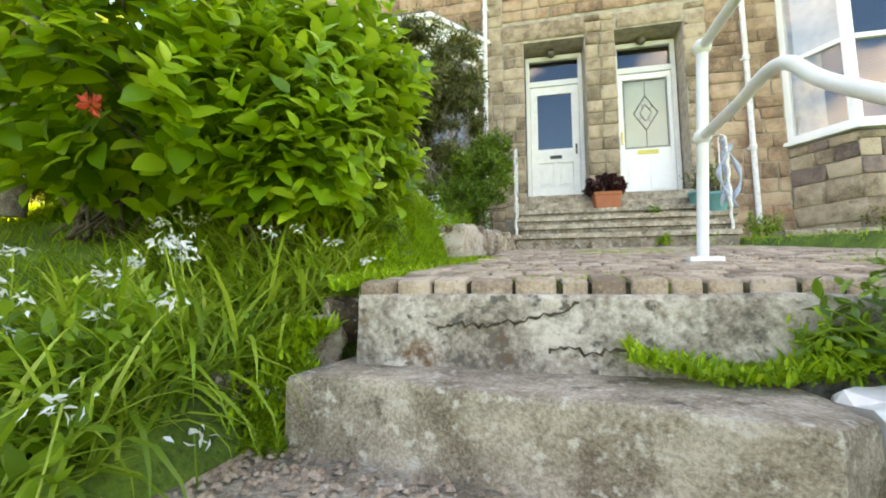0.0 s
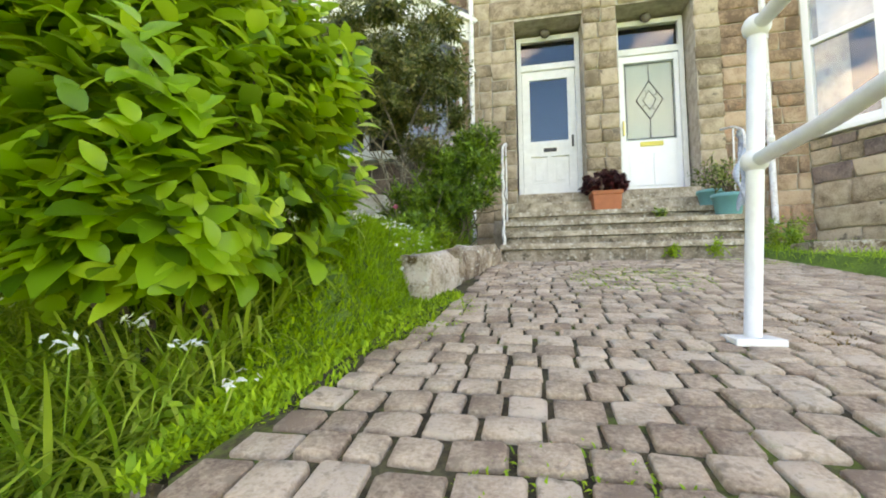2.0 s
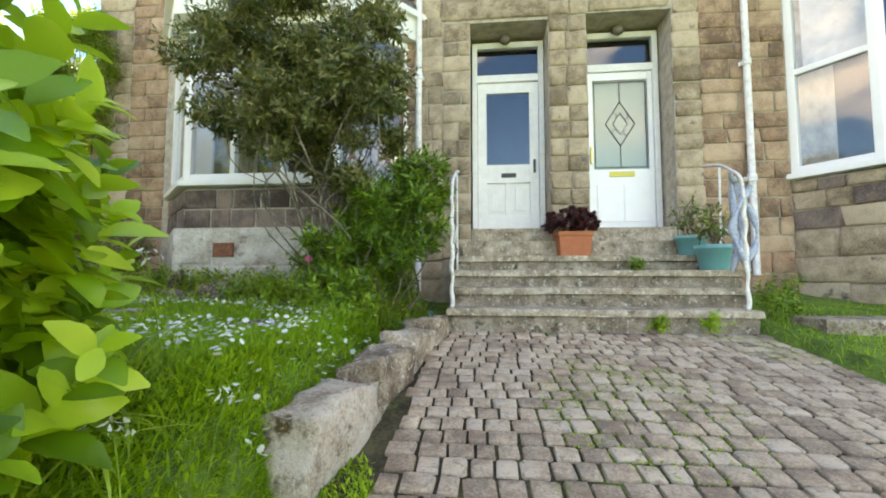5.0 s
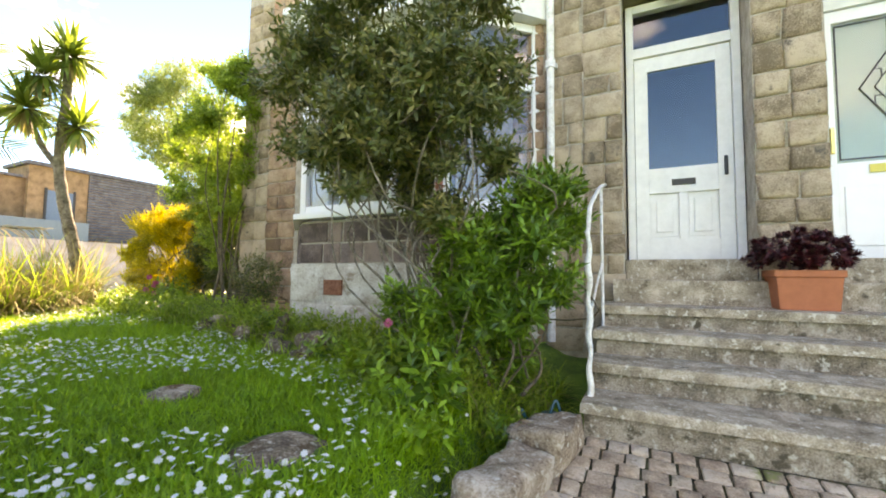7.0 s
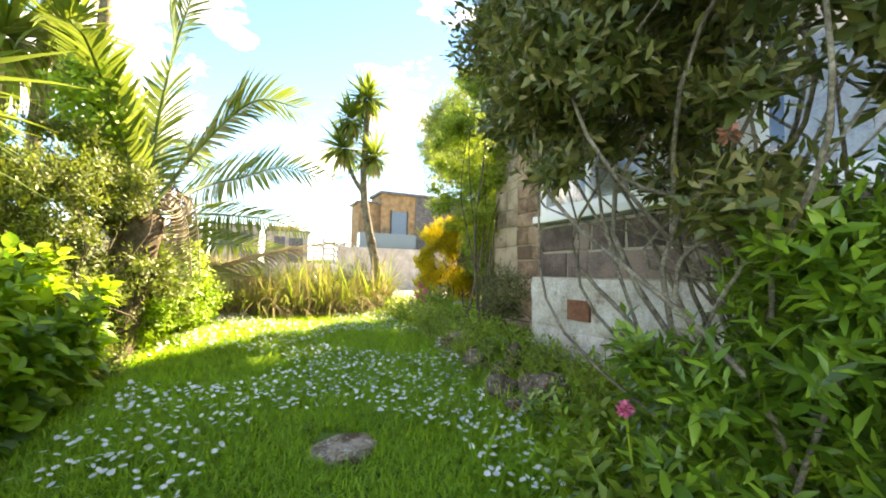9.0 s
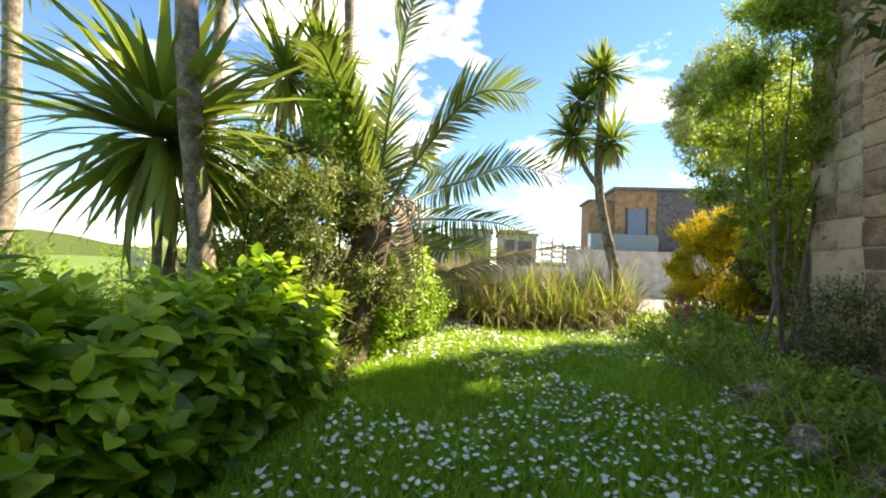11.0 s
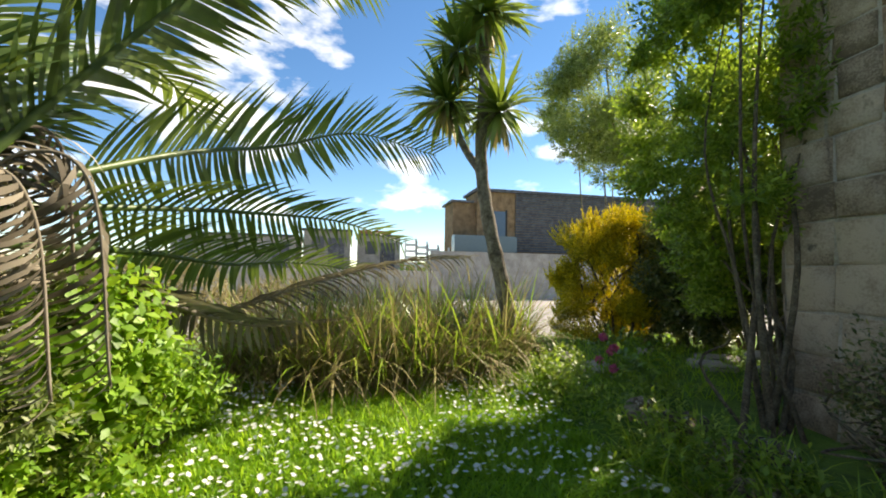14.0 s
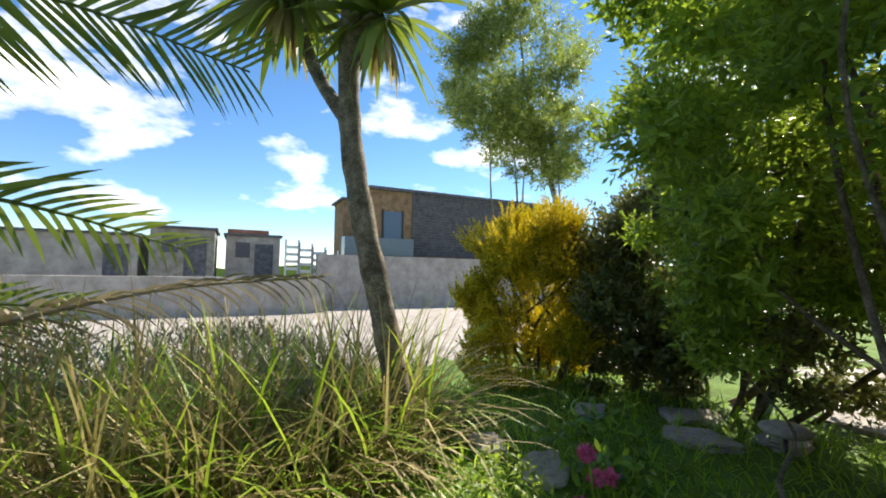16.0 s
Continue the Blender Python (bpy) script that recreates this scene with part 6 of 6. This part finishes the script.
TEAL = plain("teal_plastic", (0.005, 0.09, 0.12), 0.35)
tube("body", [(-0.3, 5.12, gz - 0.01), (-0.3, 5.12, gz + 0.1), (-0.3, 5.12, gz + 0.18)], [0.06, 0.065, 0.055], TEAL, can, 16)
tube("spout", smooth_path([(-0.35, 5.1, gz + 0.06), (-0.42, 5.08, gz + 0.12), (-0.46, 5.06, gz + 0.2)], 4), 0.011, TEAL, can, 8)
tube("handle", smooth_path([(-0.3, 5.12, gz + 0.18), (-0.27, 5.15, gz + 0.25), (-0.23, 5.15, gz + 0.12)], 5), 0.008, TEAL, can, 8)
dish = empty("garden_light", -6.09, 7.55, float(ground_z(-6.09, 7.55)), "small pale round garden lamp on a stake", "garden lamp")
tube("stake", [(-6.09, 7.55, 0.85), (-6.09, 7.55, 1.0), (-6.09, 7.55, 1.22)], 0.012, BLACK, dish, 6)
bm = bmesh.new()
bmesh.ops.create_uvsphere(bm, u_segments=16, v_segments=8, radius=0.13, matrix=Matrix.Translation((-6.09, 7.55, 1.24)) @ Matrix.Diagonal((1, 1, 0.3, 1)))
part("cap", bm, CONCRETE, dish, smooth=True)
# paved corner behind the golden bush, lit by the sun
tagged(part("path", box(-9.2, -5.9, 8.7, 12.5, 0.7, float(ground_z(-6.5, 8.0)) + 0.012, 0.01), CONCRETE), "pale concrete path beside the house", "path", kind="structure")
# grass on the right of the setts and in the joints
x, y = region(9000, 2.4, 5.5, 2.0, 6.0, lambda x, y: (x < 3.7) | (y < 6.0))
V, F = tufts(rng, on_ground(x, y), 0.09, 0.06, 0.9, (0.6, 1.3, 2.0), 2)
stuff("verge_grass", V, F, GRASS, "short grass beside the setts", "grass")
x, y = region(42000, -0.4, 2.35, 1.17, 5.05, lambda x, y: (np.sin(x * 3.1 + 1.3 * y) + np.sin(2.3 * y - x * 1.9 + 1) + 0.9 * np.exp(-((x - 0.35) / 0.3) ** 2 - ((y - 1.6) / 0.6) ** 2) > 0.7))
P = np.stack([x, y, patio_z(y) - 0.007], 1)
V, F = tufts(rng, P, 0.017, 0.35, 1.2, (0.6, 1.4), 2)
stuff("joint_moss", V, F, MOSS, "moss growing in the joints of the setts", "moss")
x, y = region(16000, 0.8, 2.2, 1.2, 2.9, lambda x, y: np.sin(x * 7.1 + 2.3 * y) + np.sin(5.3 * y - x * 4.9 + 1) > 0.5)
V, F = tufts(rng, np.stack([x, y, patio_z(y) - 0.008], 1), 0.016, 0.35, 1.2, (0.6, 1.4), 2)
stuff("brown_moss", V, F, RUSTMOSS, "rust brown moss between the setts by the handrail", "moss")
x, y = region(5000, 0.35, 1.6, 0.95, 1.25, lambda x, y: y < 1.12)
P = np.stack([x, y, -0.12 + 0.03 * np.sin(x * 8) + 0.16 * np.clip((x - 0.8), 0, 1) + 0.03 * rng.random(len(x))], 1)
V, F = tufts(rng, P, 0.05, 0.2, 1.2, (0.6, 1.4), 2)
stuff("step_moss", V, F, MOSS, "cushion of green moss on the step", "moss")

# ---- distance ----
road = part("yard", box(-24, -9.3, -6, 24, 0.1, 0.5), CONCRETE)
tagged(road, "pale concrete yard beyond the garden", "yard", kind="structure")
yw = part("yard_wall", box(-24.4, -24, 8.0, 26, 0.3, 2.95, 0.03), CONCRETE)
tagged(yw, "pale rendered retaining wall below the far house", "wall", kind="structure")
tagged(part("yard_wall", box(-22.4, -22, -16.0, 8.0, 0.3, 1.9, 0.03), CONCRETE), "low pale wall across the yard", "wall", kind="structure")
fh = empty("modern_house", -28, 13, 3.0, "modern flat-roofed house with timber and grey slatted walls", "house")
part("wall", box(-28, -25.6, 10.9, 24, 0.5, 6.5), surface("timber_cladding", (0.13, 0.085, 0.05), (0.25, 0.16, 0.09), (0.33, 0.22, 0.13), 3, 40), fh)
part("wing", box(-28, -25.9, 9.55, 10.9, 0.5, 5.85), surface("wing_cladding", (0.13, 0.085, 0.05), (0.22, 0.14, 0.08), (0.3, 0.2, 0.12), 3, 40), fh)
part("roof", box(-28.2, -25.4, 10.75, 24.2, 6.5, 6.66), SLATE, fh)
part("roof", box(-28.2, -25.7, 9.4, 10.75, 5.85, 5.96), SLATE, fh)
for k in range(22):
    part("slat", box(-25.6, -25.52, 13.2, 24, 3.1 + 0.155 * k, 3.1 + 0.155 * k + 0.12), SLATE, fh)
w = part("window", box(-25.62, -25.57, 11.6, 12.6, 3.6, 5.4), plain("far_glass", (0.1, 0.14, 0.2), 0.05), fh)
part("frame", box(-25.6, -25.55, 11.5, 11.6, 3.5, 5.5), BLACK, w)
part("frame", box(-25.6, -25.55, 12.6, 12.7, 3.5, 5.5), BLACK, w)
part("balcony", box(-25.5, -24.8, 9.4, 13.0, 3.0, 3.9), plain("balcony_glass", (0.12, 0.16, 0.19), 0.15), fh)
PEBBLEDASH = surface("grey_pebbledash", (0.16, 0.15, 0.13), (0.27, 0.25, 0.22), (0.36, 0.33, 0.29), 3, 90, 0.95, 0.6)
BRICKRED = surface("red_brick", (0.25, 0.1, 0.06), (0.36, 0.16, 0.1), (0.42, 0.22, 0.15), 3, 40)
for x0, y0, y1, z1, mat, label in ((-25, 1.6, 3.9, 3.85, PEBBLEDASH, "flat-roofed grey pebbledash outbuilding beyond the yard"), (-26, 4.3, 6.6, 3.75, CONCRETE, "pale outbuilding with a red brick parapet"), (-25.2, -4.5, 1.2, 3.5, CONCRETE, "long low pale outbuilding beyond the yard")):
    ob = empty("outbuilding", x0 - 1.5, (y0 + y1) / 2, 0.2, label, "outbuilding", "outbuildings")
    part("wall", box(x0 - 3, x0, y0, y1, 0.2, z1, 0.02), mat, ob)
    part("roof", box(x0 - 3.1, x0 + 0.12, y0 - 0.1, y1 + 0.1, z1 + 0.002, z1 + 0.1, 0.01), SLATE, ob)
    part("door", box(x0 + 0.002, x0 + 0.04, y1 - 1.1, y1 - 0.3, 0.6, z1 - 0.35), SLATE, ob)
    # flat panel in the dim room colour, with no room behind it
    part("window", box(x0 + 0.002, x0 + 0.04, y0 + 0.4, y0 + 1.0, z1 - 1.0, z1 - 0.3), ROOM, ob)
    if mat is CONCRETE and y0 > 0:
        part("parapet", box(x0 - 2.6, x0 - 0.2, y0 + 0.05, y1 - 0.5, z1 + 0.104, z1 + 0.32, 0.01), BRICKRED, ob)
for k in range(4):
    y0 = 6.75 + 0.6 * k
    fence = empty("fence_panel", -24.9, y0, 1.9, "weathered pale post and rail fence panel", "fence", "fence down the slope")
    for q in range(2):
        part("post", box(-24.95, -24.85, y0 + 0.56 * q - 0.04, y0 + 0.56 * q + 0.04, 0.4, 3.6 - 0.14 * k), CURTAIN, fence)
    for q in range(4):
        part("rail", box(-24.92, -24.88, y0 + 0.045, y0 + 0.515, 2.2 + 0.33 * q - 0.12 * k, 2.34 + 0.33 * q - 0.12 * k), CURTAIN, fence)
hv, hf = [], []
for k in range(61):
    a = radians(20 + 3 * k)
    for z in (-3, 5.5 + 1.6 * math.sin(k * 0.5) + 1.2 * math.sin(k * 1.3)):
        hv.append((-190 * math.sin(a), 190 * math.cos(a), z))
for k in range(60):
    hf.append((2 * k, 2 * k + 2, 2 * k + 3, 2 * k + 1))
tagged(part("backdrop", mesh_np("backdrop", hv, hf, HILL, True), None), "low wooded hills in the distance", "hills", kind="structure")
